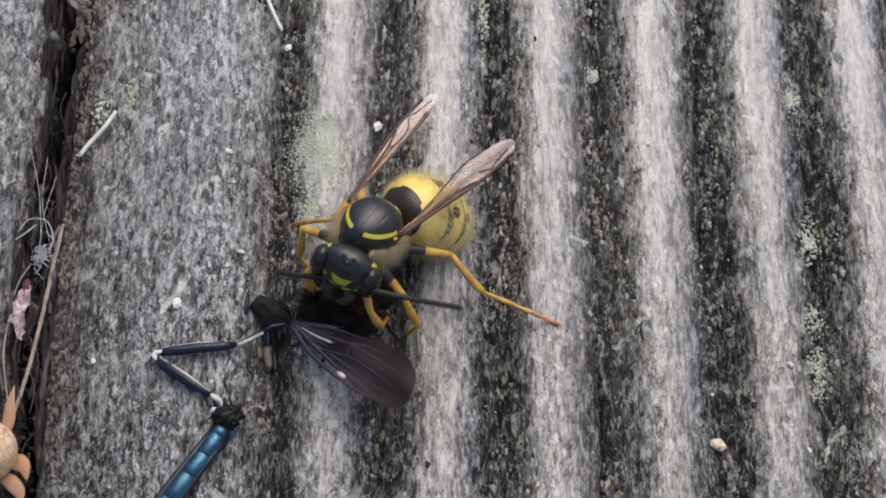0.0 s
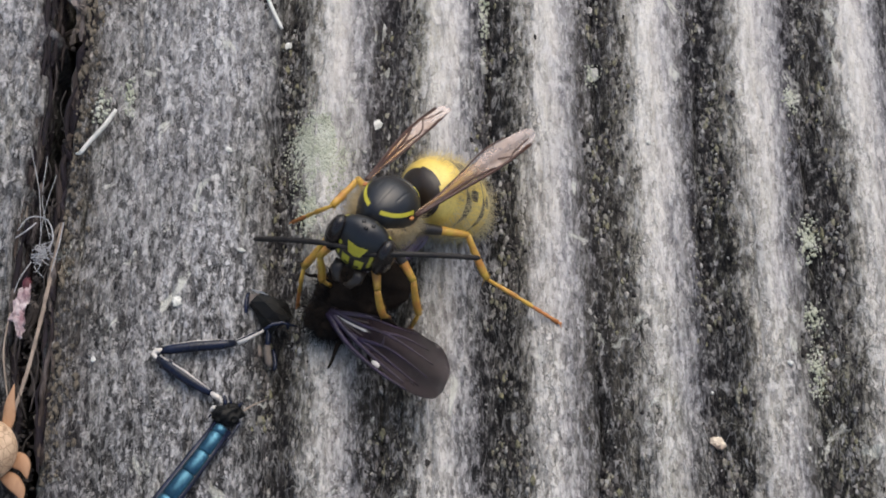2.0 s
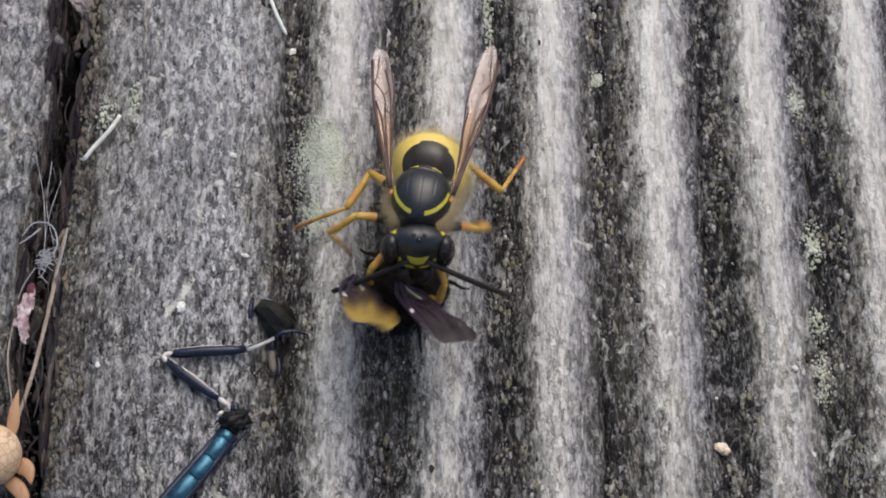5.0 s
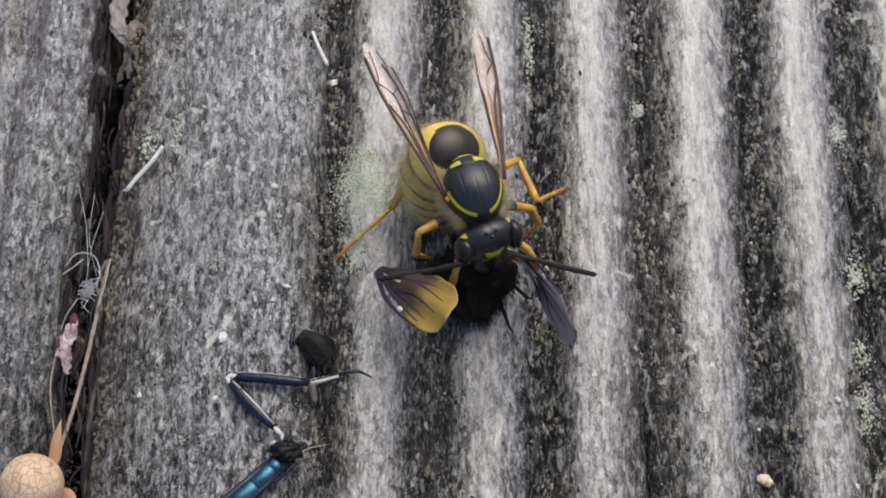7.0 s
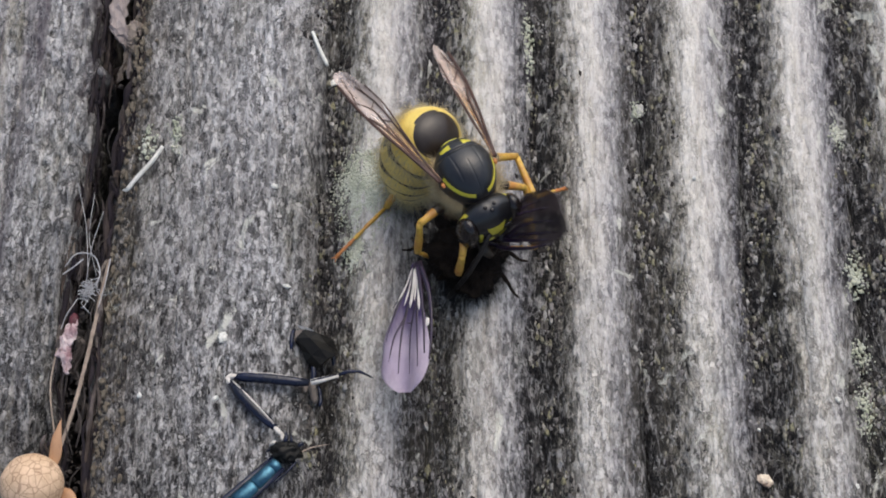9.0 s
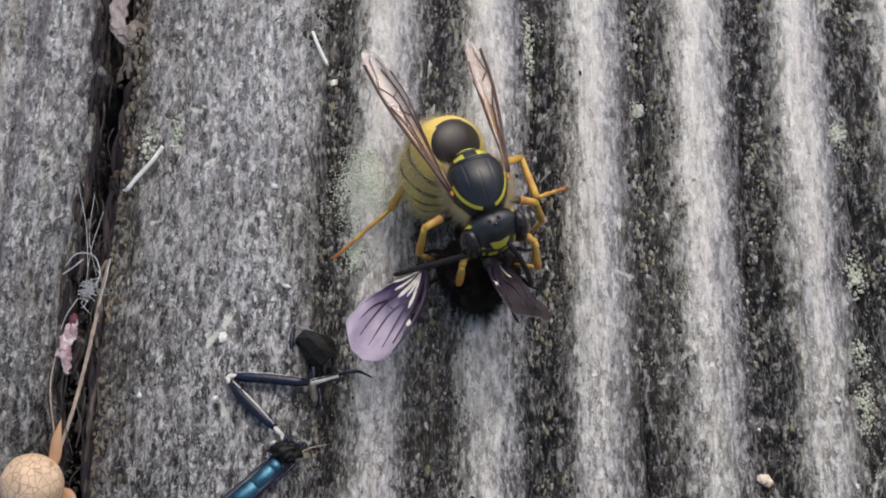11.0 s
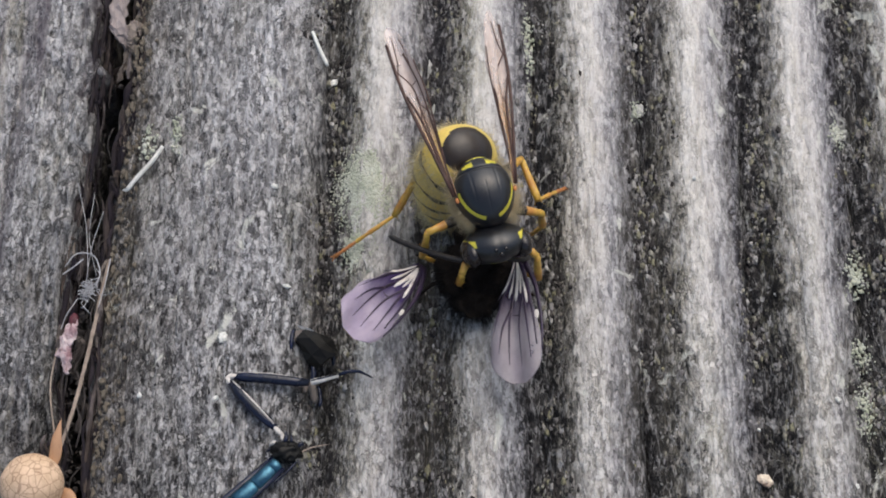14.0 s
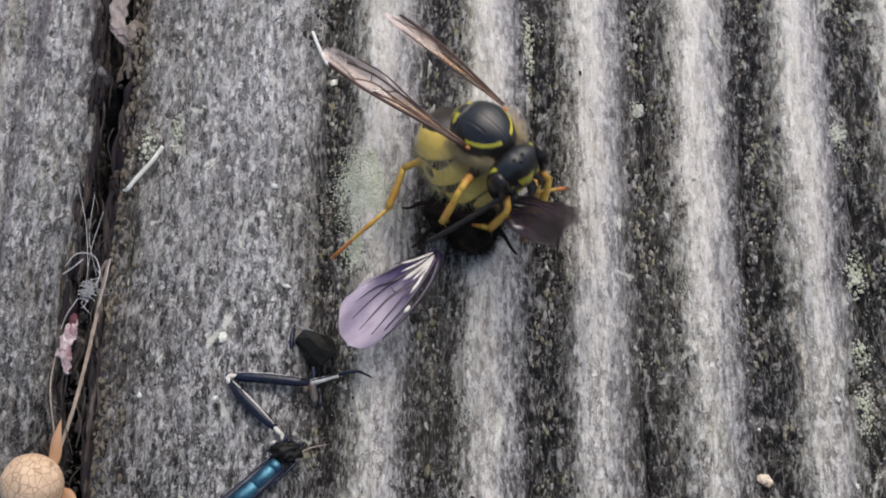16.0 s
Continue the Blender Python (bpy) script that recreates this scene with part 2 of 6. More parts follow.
MAT_GOLD_HAIR = mat("pale_golden_hair", (0.86, 0.74, 0.44), (0.7, 0.56, 0.3), 0.6, scale=900, fine=3000, bump=0.0, alpha=0.65)
MAT_FLY = mat("dark_brown_fly_body", (0.018, 0.012, 0.008), (0.007, 0.005, 0.004), 0.75, scale=900, fine=7000, bump=0.5, spec=0.1)
MAT_PREY_HAIR = mat("dark_bristle", (0.009, 0.007, 0.006), (0.005, 0.004, 0.004), 0.6, scale=900, fine=3000, bump=0, spec=0.15)
MAT_VEIN = mat("purple_black_vein", (0.028, 0.014, 0.045), (0.018, 0.012, 0.02), 0.4, scale=900, fine=6000, bump=0.1)
MAT_WING_VEIN = mat("red_brown_vein", (0.075, 0.032, 0.02), (0.04, 0.017, 0.013), 0.4, scale=900, fine=6000, bump=0.1)


def membrane(name, base, second, alpha, rough=0.3, film=0.0, root=None, reach=0.004, root_alpha=0.9, gloss=0.6, through_light=0.1):
    """Thin wing skin, wrinkled, partly see-through, with an oily sheen; root: the tint towards the hinge."""
    m = mat(name, base, second, rough, scale=420, fine=2600, bump=0.35, depth=0.00008, stretch=(0.5, 1, 1))
    t, p = nodes_of(m)
    where = t.nodes.new("ShaderNodeTexCoord").outputs["Object"]
    a = sums(t, "MULTIPLY_ADD", grain(t, where, 500, 2, (0.4, 1, 1)), 0.3)
    a.node.inputs[2].default_value = alpha - 0.15
    if root:
        xyz = t.nodes.new("ShaderNodeSeparateXYZ")
        t.links.new(where, xyz.inputs[0])
        near = t.nodes.new("ShaderNodeMapRange")
        t.links.new(sums(t, "ADD", xyz.outputs[0], sums(t, "MULTIPLY", sums(t, "SUBTRACT", grain(t, where, 700, 3, (0.3, 1, 1)), 0.5), 0.006)), near.inputs[0])
        near.inputs[1].default_value, near.inputs[2].default_value = reach + 0.0013, reach - 0.0013
        t.links.new(blend(t, p.inputs["Base Color"].links[0].from_socket, root, near.outputs[0]), p.inputs["Base Color"])
        mixed = t.nodes.new("ShaderNodeMix")
        t.links.new(near.outputs[0], mixed.inputs[0])
        t.links.new(a, mixed.inputs[2])
        mixed.inputs[3].default_value = root_alpha
        a = mixed.outputs[0]
    out = t.nodes["Material Output"]
    glow, clear = t.nodes.new("ShaderNodeBsdfTranslucent"), t.nodes.new("ShaderNodeBsdfTransparent")
    t.links.new(p.inputs["Base Color"].links[0].from_socket, glow.inputs[0])
    body, whole = t.nodes.new("ShaderNodeMixShader"), t.nodes.new("ShaderNodeMixShader")
    body.inputs[0].default_value = through_light
    for at, source in ((1, p.outputs[0]), (2, glow.outputs[0])):
        t.links.new(source, body.inputs[at])
    for at, source in ((0, a), (1, clear.outputs[0]), (2, body.outputs[0])):
        t.links.new(source, whole.inputs[at])
    t.links.new(whole.outputs[0], out.inputs[0])
    p.inputs["Thin Film Thickness"].default_value = film
    p.inputs["Specular IOR Level"].default_value = gloss
    return m


MAT_WING = membrane("wasp_wing_skin", (0.86, 0.74, 0.69), (0.68, 0.52, 0.43), 0.36, 0.25, 0, (0.54, 0.32, 0.16), 0.005, 0.5, through_light=0.0)
# reflected and passing light painted as face colours: lavender above, amber below
MAT_FLY_WING_TOP = membrane("lavender_sheen_skin", (0.5, 0.43, 0.53), (0.35, 0.29, 0.4), 0.76, 0.35, 0, (0.04, 0.024, 0.085), 0.0044, 0.9, gloss=0.35)
MAT_THIN_WING_TOP = membrane("thin_lavender_sheen_skin", (0.62, 0.58, 0.6), (0.42, 0.37, 0.42), 0.42, 0.3, 0, (0.035, 0.022, 0.055), 0.0042, 0.8)
MAT_FLY_WING_UNDER = membrane("amber_lit_wing_skin", (0.52, 0.37, 0.06), (0.34, 0.22, 0.035), 0.8, 0.35, 0, (0.06, 0.036, 0.012), 0.0056, 0.92, through_light=0.15)
MAT_SMOKY_WING = membrane("smoky_brown_wing_skin", (0.034, 0.021, 0.022), (0.016, 0.01, 0.01), 0.76, 0.8, 0, gloss=0.1, through_light=0.0)
MAT_GOSSAMER = mat("grey_silk", (0.5, 0.5, 0.5), (0.34, 0.34, 0.36), 0.6, scale=900, fine=5000, alpha=0.75)
MAT_SILK = mat("off_white_fibre", (0.7, 0.69, 0.64), (0.5, 0.5, 0.46), 0.6, scale=900, fine=5000)
MAT_FLAKE = mat("pale_lichen_flake", (0.42, 0.41, 0.38), (0.17, 0.17, 0.155), 0.9, scale=900, fine=4500, bump=0.7, depth=0.0001)
MAT_LICHEN = mat("grey_green_lichen_crust", (0.48, 0.49, 0.41), (0.31, 0.33, 0.24), 0.92, scale=800, fine=3800, bump=0.8, depth=0.0001)
MAT_CHIP = mat("buff_wood_chip", (0.72, 0.64, 0.5), (0.42, 0.28, 0.2), 0.7, scale=900, fine=4000)
MAT_NUT = mat("tan_capsule_skin", (0.66, 0.48, 0.33), (0.5, 0.34, 0.21), 0.6, scale=500, fine=4000)
MAT_BRACT = mat("rust_orange_scale", (0.42, 0.24, 0.13), (0.26, 0.125, 0.06), 0.6, scale=500, fine=3500, stretch=(1, 0.25, 1))
MAT_STEM = mat("grey_brown_rootlet", (0.3, 0.24, 0.19), (0.18, 0.14, 0.11), 0.8, scale=900, fine=4000)
MAT_CHARRED = mat("black_shell", (0.006, 0.006, 0.006), (0.012, 0.011, 0.009), 0.42, scale=900, fine=6000, bump=0.4, spec=0.16)
MAT_PINK = mat("pinkish_white_fragment", (0.6, 0.52, 0.51), (0.24, 0.13, 0.15), 0.7, scale=900, fine=3500, bump=0.8, depth=0.0001)
MAT_RED = mat("dark_red_speck", (0.12, 0.02, 0.035), (0.06, 0.01, 0.015), 0.6)
MAT_BARK = mat("dark_rotten_splinter", (0.05, 0.04, 0.036), (0.025, 0.02, 0.018), 0.9, scale=600, fine=3000, bump=0.8, depth=0.0002, stretch=(1, 0.2, 1))
MAT_PALE_BARK = mat("pale_splinter", (0.24, 0.2, 0.17), (0.11, 0.09, 0.075), 0.85, scale=600, fine=3000, bump=0.8, depth=0.0002, stretch=(1, 0.2, 1))
MAT_EDGE = mat("brown_edge_crumb", (0.17, 0.14, 0.10), (0.05, 0.043, 0.035), 0.9, scale=420, fine=2500, bump=0.6, depth=0.0001)
MAT_PINK_BARK = mat("pinkish_bark", (0.3, 0.255, 0.245), (0.1, 0.08, 0.07), 0.85, scale=500, fine=2600, bump=0.8, depth=0.0002, stretch=(1, 0.3, 1))
MAT_BLUE = mat("metallic_blue_shell", (0.075, 0.2, 0.27), (0.01, 0.03, 0.06), 0.3, 0.85, scale=600, fine=6000, bump=0.2)
MAT_NAVY = mat("glossy_blue_black_shell", (0.012, 0.017, 0.045), (0.006, 0.008, 0.016), 0.25, scale=700, fine=7000, bump=0.15, spec=0.35)
MAT_BONE = mat("white_joint_skin", (0.7, 0.66, 0.6), (0.48, 0.44, 0.4), 0.45, scale=900, fine=5000)


# ---- shapes, all in millimetres ----
def part(name, bm, materials, parent=None, label="", smooth=True):
    """Link a bmesh built in millimetres as one mesh object, under a thing or a part."""
    bm.transform(Matrix.Scale(0.001, 4))
    bmesh.ops.recalc_face_normals(bm, faces=bm.faces)
    me = bpy.data.meshes.new(name)
    bm.to_mesh(me)
    bm.free()
    for m in materials if isinstance(materials, (list, tuple)) else [materials]:
        me.materials.append(m)
    me.polygons.foreach_set("use_smooth", [smooth] * len(me.polygons))
    ob = new(name, me)
    ob.parent = parent
    if label:
        ob["label"] = label
    return ob


def mm(x, y, z, rx=0, ry=0, rz=0):
    return pose(x / 1000, y / 1000, z / 1000, rx, ry, rz)


def tube(bm, points, radii, n=10, flat=1.0, up=(0, 0, 1), mat_of=None):
    """A capped tube along points; flat squashes it along its own normal."""
    points = [Vector(p) for p in points]
    rings, before = [], Vector(up)
    for i, p in enumerate(points):
        way = (points[min(i + 1, len(points) - 1)] - points[max(i - 1, 0)]).normalized()
        side = way.cross(before)
        if side.length < 1e-6:
            side = way.cross(Vector((1, 0.3, 0.2)))
        side.normalize()
        before = side.cross(way).normalized()
        r = radii[i] if isinstance(radii, (list, tuple)) else radii
        rings.append([bm.verts.new(p + side * (r * math.cos(a)) + before * (r * flat * math.sin(a))) for a in (2 * math.pi * k / n for k in range(n))])
    for i in range(len(rings) - 1):
        for k in range(n):
            f = bm.faces.new((rings[i][k], rings[i][(k + 1) % n], rings[i + 1][(k + 1) % n], rings[i + 1][k]))
            if mat_of:
                f.material_index = mat_of((i + 0.5) / (len(rings) - 1), 2 * math.pi * (k + 0.5) / n)
    for ring, f in ((rings[0], 0.0), (rings[-1], 1.0)):
        cap = bm.faces.new(ring)
        if mat_of:
            cap.material_index = mat_of(f, 0.0)
    return rings


def blob(bm, centre, radii, nu=48, nv=28, warp=None, mat_of=None):
    """A rounded body; warp moves each unit point, mat_of picks a material by it. Its poles lie fore and aft (y)."""
    def spot(i, j):
        a, b = 2 * math.pi * i / nu, math.pi * j / nv
        return Vector((math.sin(b) * math.cos(a), math.cos(b), math.sin(b) * math.sin(a)))
    grid = {}
    for j in range(nv + 1):
        for i in range(nu if 0 < j < nv else 1):
            u = spot(i, j)
            w = warp(u) if warp else u
            grid[i, j] = bm.verts.new((centre[0] + radii[0] * w.x, centre[1] + radii[1] * w.y, centre[2] + radii[2] * w.z))
    at = lambda i, j: grid[(i % nu, j) if 0 < j < nv else (0, j)]
    for j in range(nv):
        for i in range(nu):
            ring = []
            for v in (at(i, j), at(i + 1, j), at(i + 1, j + 1), at(i, j + 1)):
                if v not in ring:
                    ring.append(v)
            f = bm.faces.new(ring)
            if mat_of:
                f.material_index = mat_of(spot(i + 0.5, j + 0.5))


def lattice(x, y, seed):
    """Smooth value noise on a plane, -1 to 1, for arrays."""
    def hashed(i, j):
        h = (i * 374761393 + j * 668265263 + seed * 1442695041) & 0xFFFFFFFF
        h = ((h ^ (h >> 13)) * 1274126177) & 0xFFFFFFFF
        return ((h ^ (h >> 16)) & 0xFFFF) / 32767.5 - 1
    i, j = np.floor(x).astype(np.int64), np.floor(y).astype(np.int64)
    u, v = x - i, y - j
    u, v = u * u * (3 - 2 * u), v * v * (3 - 2 * v)
    return (hashed(i, j) * (1 - u) + hashed(i + 1, j) * u) * (1 - v) + (hashed(i, j + 1) * (1 - u) + hashed(i + 1, j + 1) * u) * v


def bumps(x, y):
    """Raised grain of weathered wood: long fibres, short fibres, pits (millimetres)."""
    z = 0.05 * lattice(x / 0.45, y / 6.0, 1) + 0.05 * lattice(x / 0.28, y / 1.7, 2) + 0.035 * lattice(x / 0.2, y / 0.7, 3)
    z = z + 0.10 * lattice(x / 2.3, y / 9.0, 4)
    return z - 0.3 * np.clip(lattice(x / 0.42, y / 0.8, 5) - 0.35, 0, 1) - 0.5 * np.clip(lattice(x / 0.5, y / 4.0, 6) - 0.45, 0, 1)


def cracks(x, y):
    """Long drying cracks along the grain, each a narrow slit that wanders and dies out (millimetres)."""
    z = 0.0
    for k, (at, start, end, deep) in enumerate(((11.75, -30, -5, 1.0), (5.4, 2, 20, 0.8), (-0.8, -30, -9, 0.9), (18.2, -6, 12, 0.8), (24.6, -14, 8, 0.7), (12.1, 4, 26, 0.6), (-7.3, -4, 22, 0.9), (-7.1, -26, -8, 0.8), (-15.8, 6, 20, 0.4), (-11.2, -20, -7, 0.35), (-18.6, -12, 10, 0.5), (-13.4, -4, 5, 0.3))):
        line = at + 0.22 * lattice(y / 3.5, y * 0 + k, 21) + 0.08 * lattice(y / 0.8, y * 0 + k, 22)
        fade = np.clip((y - start) / 4, 0, 1) * np.clip((end - y) / 4, 0, 1) * (0.6 + 0.4 * lattice(y / 2.0, y * 0 + k, 23))
        z = z - deep * fade * np.exp(-((x - line) / 0.11) ** 2)
    return z


def rib_height(x, y):
    """The ribbed face of the main board: rounded ribs, and a broad, slightly crowned strip along its edge."""
    phase = (x - CREST) / PITCH
    rib = 0.5 + 0.5 * np.cos(2 * np.pi * phase)
    z = -1.55 * (1 - rib ** 0.8)
    crown = -0.22 * ((x + 13.3) / 6.0) ** 2
    k = np.clip((x - (CREST - PITCH / 2 - 0.6)) / 1.2, 0, 1)
    k = k * k * (3 - 2 * k)
    return z * k + np.maximum(crown, -1.2) * (1 - k) - 0.35 * np.exp(-((x + 7.5) / 0.7) ** 2)


def edge_line(y):
    """The main board's ragged edge along the gap."""
    return -19.95 + 0.012 * np.clip(y, -40, 30) + 0.25 * lattice(y / 6.0, y * 0, 7) + 0.2 * lattice(y / 1.3, y * 0, 8) + 0.1 * lattice(y / 0.5, y * 0, 9)


def axis(spans):
    """Grid lines, finer where the camera is near: (from, to, step) in turn."""
    out = []
    for a, b, step in spans:
        out += list(np.linspace(a, b, max(1, round((b - a) / step)), endpoint=False))
    return np.array(out + [spans[-1][1]])


def sheet(name, X, Y, Z, bottom, material):
    """A board from a field of heights: its top, its ends and sides down to the bottom."""
    ny, nx = X.shape
    top = np.stack([X, Y, Z], -1).reshape(-1, 3)
    number = np.arange(ny * nx).reshape(ny, nx)
    quads = np.stack([number[:-1, :-1], number[:-1, 1:], number[1:, 1:], number[1:, :-1]], -1).reshape(-1, 4)
    rim = np.concatenate([number[0, :], number[1:, -1], number[-1, -2::-1], number[-2:0:-1, 0]])
    low = top[rim].copy()
    low[:, 2] = bottom
    base = ny * nx + np.arange(len(rim))
    skirt = np.stack([np.roll(rim, -1), rim, base, np.roll(base, -1)], -1)
    me = bpy.data.meshes.new(name)
    me.from_pydata((np.concatenate([top, low]) / 1000).tolist(), [], quads.tolist() + skirt.tolist() + [base[::-1].tolist()])
    me.materials.append(material)
    me.polygons.foreach_set("use_smooth", [True] * len(me.polygons))
    return new(name, me)


# ---- the deck ----
def decking():
    ys = axis([(-600, -60, 30), (-60, -22, 1.5), (-22, 24, 0.2), (24, 60, 1.5), (60, 600, 30)])
    xs = axis([(0, 4, 0.1), (4, 52, 0.11), (52, 139.5, 0.6)])
    s, Y = np.meshgrid(xs, ys)
    X = edge_line(Y) * np.clip(1 - s / 8, 0, 1) + (-19.95) * np.clip(s / 8, 0, 1) + s
    Z = rib_height(X, Y) + bumps(X, Y) + cracks(X, Y)
    Z -= 1.0 * np.clip(1 - s / 0.9, 0, 1) ** 2.2 + 0.35 * np.clip(1 - s / 5, 0, 1)
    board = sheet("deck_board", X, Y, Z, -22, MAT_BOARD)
    tagged(board, "grey weathered ribbed timber deck board with pale crests", "deck board", kind="structure")
    xs = axis([(0, 10, 0.1), (10, 139.5, 0.6)])
    s, Y = np.meshgrid(xs, ys)
    gap = 1.75 + 0.4 * lattice(Y / 9.0, Y * 0, 11) + 0.3 * lattice(Y / 1.6, Y * 0, 12) + 0.2 * lattice(Y / 0.6, Y * 0, 13)
    X = (edge_line(Y) - gap) * np.clip(1 - s / 12, 0, 1) - 21.9 * np.clip(s / 12, 0, 1) - s
    torn = np.clip(1 - s / 4.0, 0, 1)
    Z = bumps(X + 50, Y) * (1.4 + 1.6 * torn) - 0.5 - 1.0 * torn ** 2 + torn * (0.45 * lattice(X / 0.5, Y / 3.0, 31) + 0.3 * lattice(X / 0.28, Y / 0.9, 32)) - 0.6 * np.clip(1 - s / 0.5, 0, 1) - 1.5 * np.clip((s - 14) / 2, 0, 1) * (0.5 - 0.5 * np.cos(2 * np.pi * (s - 14) / PITCH))
    other = sheet("deck_board", X[:, ::-1], Y[:, ::-1], Z[:, ::-1], -22, MAT_BOARD_2)
    tagged(other, "neighbouring dark grey weathered timber deck board", "deck board", kind="structure")
    bm = bmesh.new()
    bmesh.ops.create_grid(bm, x_segments=40, y_segments=40, size=400000)
    for v in bm.verts:
        v.co.z = -60
    tagged(part("ground", bm, MAT_SOIL), "dark bare soil below the deck", "ground", kind="structure")


decking()


# ---- the wasp ----
RNG = random.Random(5)


def near_segment(p, a, b):
    a, b, p = Vector(a), Vector(b), Vector(p)
    k = max(0, min(1, (p - a).dot(b - a) / (b - a).length_squared))
    return (p - a - (b - a) * k).length


def hairs(bm, places, length, thick, lean):
    """Fine single hairs: slim three-sided spikes from a place along a way."""
    for p, way in places:
        way = (Vector(way) + Vector([RNG.gauss(0, lean) for _ in range(3)])).normalized()
        long = length * RNG.uniform(0.5, 1.2)
        side = way.orthogonal().normalized()
        other = way.cross(side)
        ring = [bm.verts.new(p + side * (thick * math.cos(a)) + other * (thick * math.sin(a))) for a in (0, 2.1, 4.2)]
        tip = bm.verts.new(p + way * long + Vector((0, 0, -0.12 * long)))
        for k in range(3):
            bm.faces.new((ring[k], ring[(k + 1) % 3], tip))


def coat_places(radii, centre, count, keep):
    out = []
    while len(out) < count:
        u = Vector([RNG.gauss(0, 1) for _ in range(3)]).normalized()
        if keep(u):
            p = Vector([c + r * v for c, r, v in zip(centre, radii, u)])
            out.append((p, Vector([v / r for r, v in zip(radii, u)]).normalized()))
    return out


def thorax_mat(u):
    """0 black, 1 lemon yellow: the collar's two bars, the spots of the shield behind."""
    x, y = abs(u.x), u.y
    if u.z > -0.1 and 0.868 < math.hypot(x, y) < 0.93 and 0.04 < math.atan2(y, x) < 1.3:
        return 1
    if u.z > 0 and 0.24 < x < 0.6 and -0.74 + 0.12 * x < y < -0.505 - 0.08 * x:
        return 1
    if u.z > 0 and abs(y + 0.85) < 0.025 and x < 0.4:
        return 1
    if u.z <= 0.1 and near_segment((y, u.z), (0.35, -0.2), (0.2, -0.4)) < 0.13 and x > 0.7:
        return 1
    return 0


def thorax_warp(u):
    w = u.copy()
    if u.z > 0:
        w.z = u.z ** 0.78
        w.z *= 1 + 0.10 * math.exp(-((u.y - 0.1) / 0.5) ** 2) - 0.08 * math.exp(-((u.y + 0.45) / 0.04) ** 2) - 0.06 * math.exp(-((u.y + 0.79) / 0.035) ** 2)
        w.z -= 0.012 * math.exp(-(u.x / 0.025) ** 2) * (u.y > 0) + 0.012 * math.exp(-((abs(u.x) - 0.42) / 0.03) ** 2) * (abs(u.y) < 0.45)
    w.x *= 1 - 0.10 * max(0, u.y) ** 2 - 0.2 * max(0, -u.y - 0.4)
    return w


THORAX = (0, -0.28, 0)


ABDOMEN = [(0.0, 0.3), (0.012, 0.8), (0.04, 1.2), (0.08, 1.55), (0.14, 1.86), (0.22, 2.08), (0.33, 2.22), (0.5, 2.2), (0.65, 1.95), (0.8, 1.4), (0.92, 0.75), (1.0, 0.12)]
CUTS = [0.0, 0.235, 0.43, 0.61, 0.76, 0.89, 1.0]
ABDOMEN_LONG = 8.0


def abdomen_radius(s):
    for (a, ra), (b, rb) in zip(ABDOMEN, ABDOMEN[1:]):
        if s <= b:
            k = (s - a) / (b - a)
            return ra + (rb - ra) * k
    return ABDOMEN[-1][1]


def segment_mat(number, k, angle):
    """0 yellow, 1 black: each ring's black fore edge with its middle point, and two dots."""
    back = math.atan2(math.cos(angle), math.sin(angle))   # 0 on the back, +-pi on the belly
    if number == 0:
        return 1 if k < 0.27 + 0.03 * math.cos(2 * back) else 0
    if abs(back) < 0.42 * (1 - k / 0.62):
        return 1
    if k < 0.24 + 0.11 * math.cos(5 * back):
        return 1
    if math.hypot((abs(back) - 0.85) * 1.1, (k - 0.46) * 0.9) < 0.19:
        return 1
    return 0


def abdomen_axis(s):
    """The curled middle line of the abdomen."""
    y = z = 0.0
    for k in range(24):
        a = 0.95 * s * (k + 0.5) / 24
        y, z = y - math.cos(a) * s * ABDOMEN_LONG / 24, z - math.sin(a) * s * ABDOMEN_LONG / 24
    return (0, y, z)


def abdomen_piece(bm, number):
    a, b = CUTS[number], CUTS[number + 1]
    points, radii = [], []
    steps = 22
    for i in range(steps + 1):
        k = i / steps
        s = a + (b - a) * k
        r = abdomen_radius(s) + 0.05 * k - 0.03 * (number > 0)
        points.append(abdomen_axis(s))
        radii.append(r)
    points.append(abdomen_axis(b - 0.002))
    radii.append(radii[-1] * 0.93)
    tube(bm, points, radii, 88, 0.9, (0, 0, 1), lambda k, ang: segment_mat(number, k, ang))


HEAD_SIZE = 1.12


def head_mat(u):
    """0 black, 1 lemon yellow: the crown between the antennae, the cheeks, the shield with its black anchor."""
    x, z = abs(u.x), u.z
    if u.y > 0.1:
        if x < 0.19 + 0.14 * (z - 0.1) / 0.44 and 0.08 < z < 0.46:
            return 1
        if -0.58 < z < -0.08 and x < 0.34:
            if x < 0.085 or (z < -0.38 and math.hypot(x - 0.17, z + 0.46) < 0.08):
                return 0
            return 1
        if 0.44 < x < 0.53 and -0.35 < z < 0.28:
            return 1
    if x > 0.62 and -0.52 < u.y < -0.2 and z > 0.0:
        return 1
    return 0


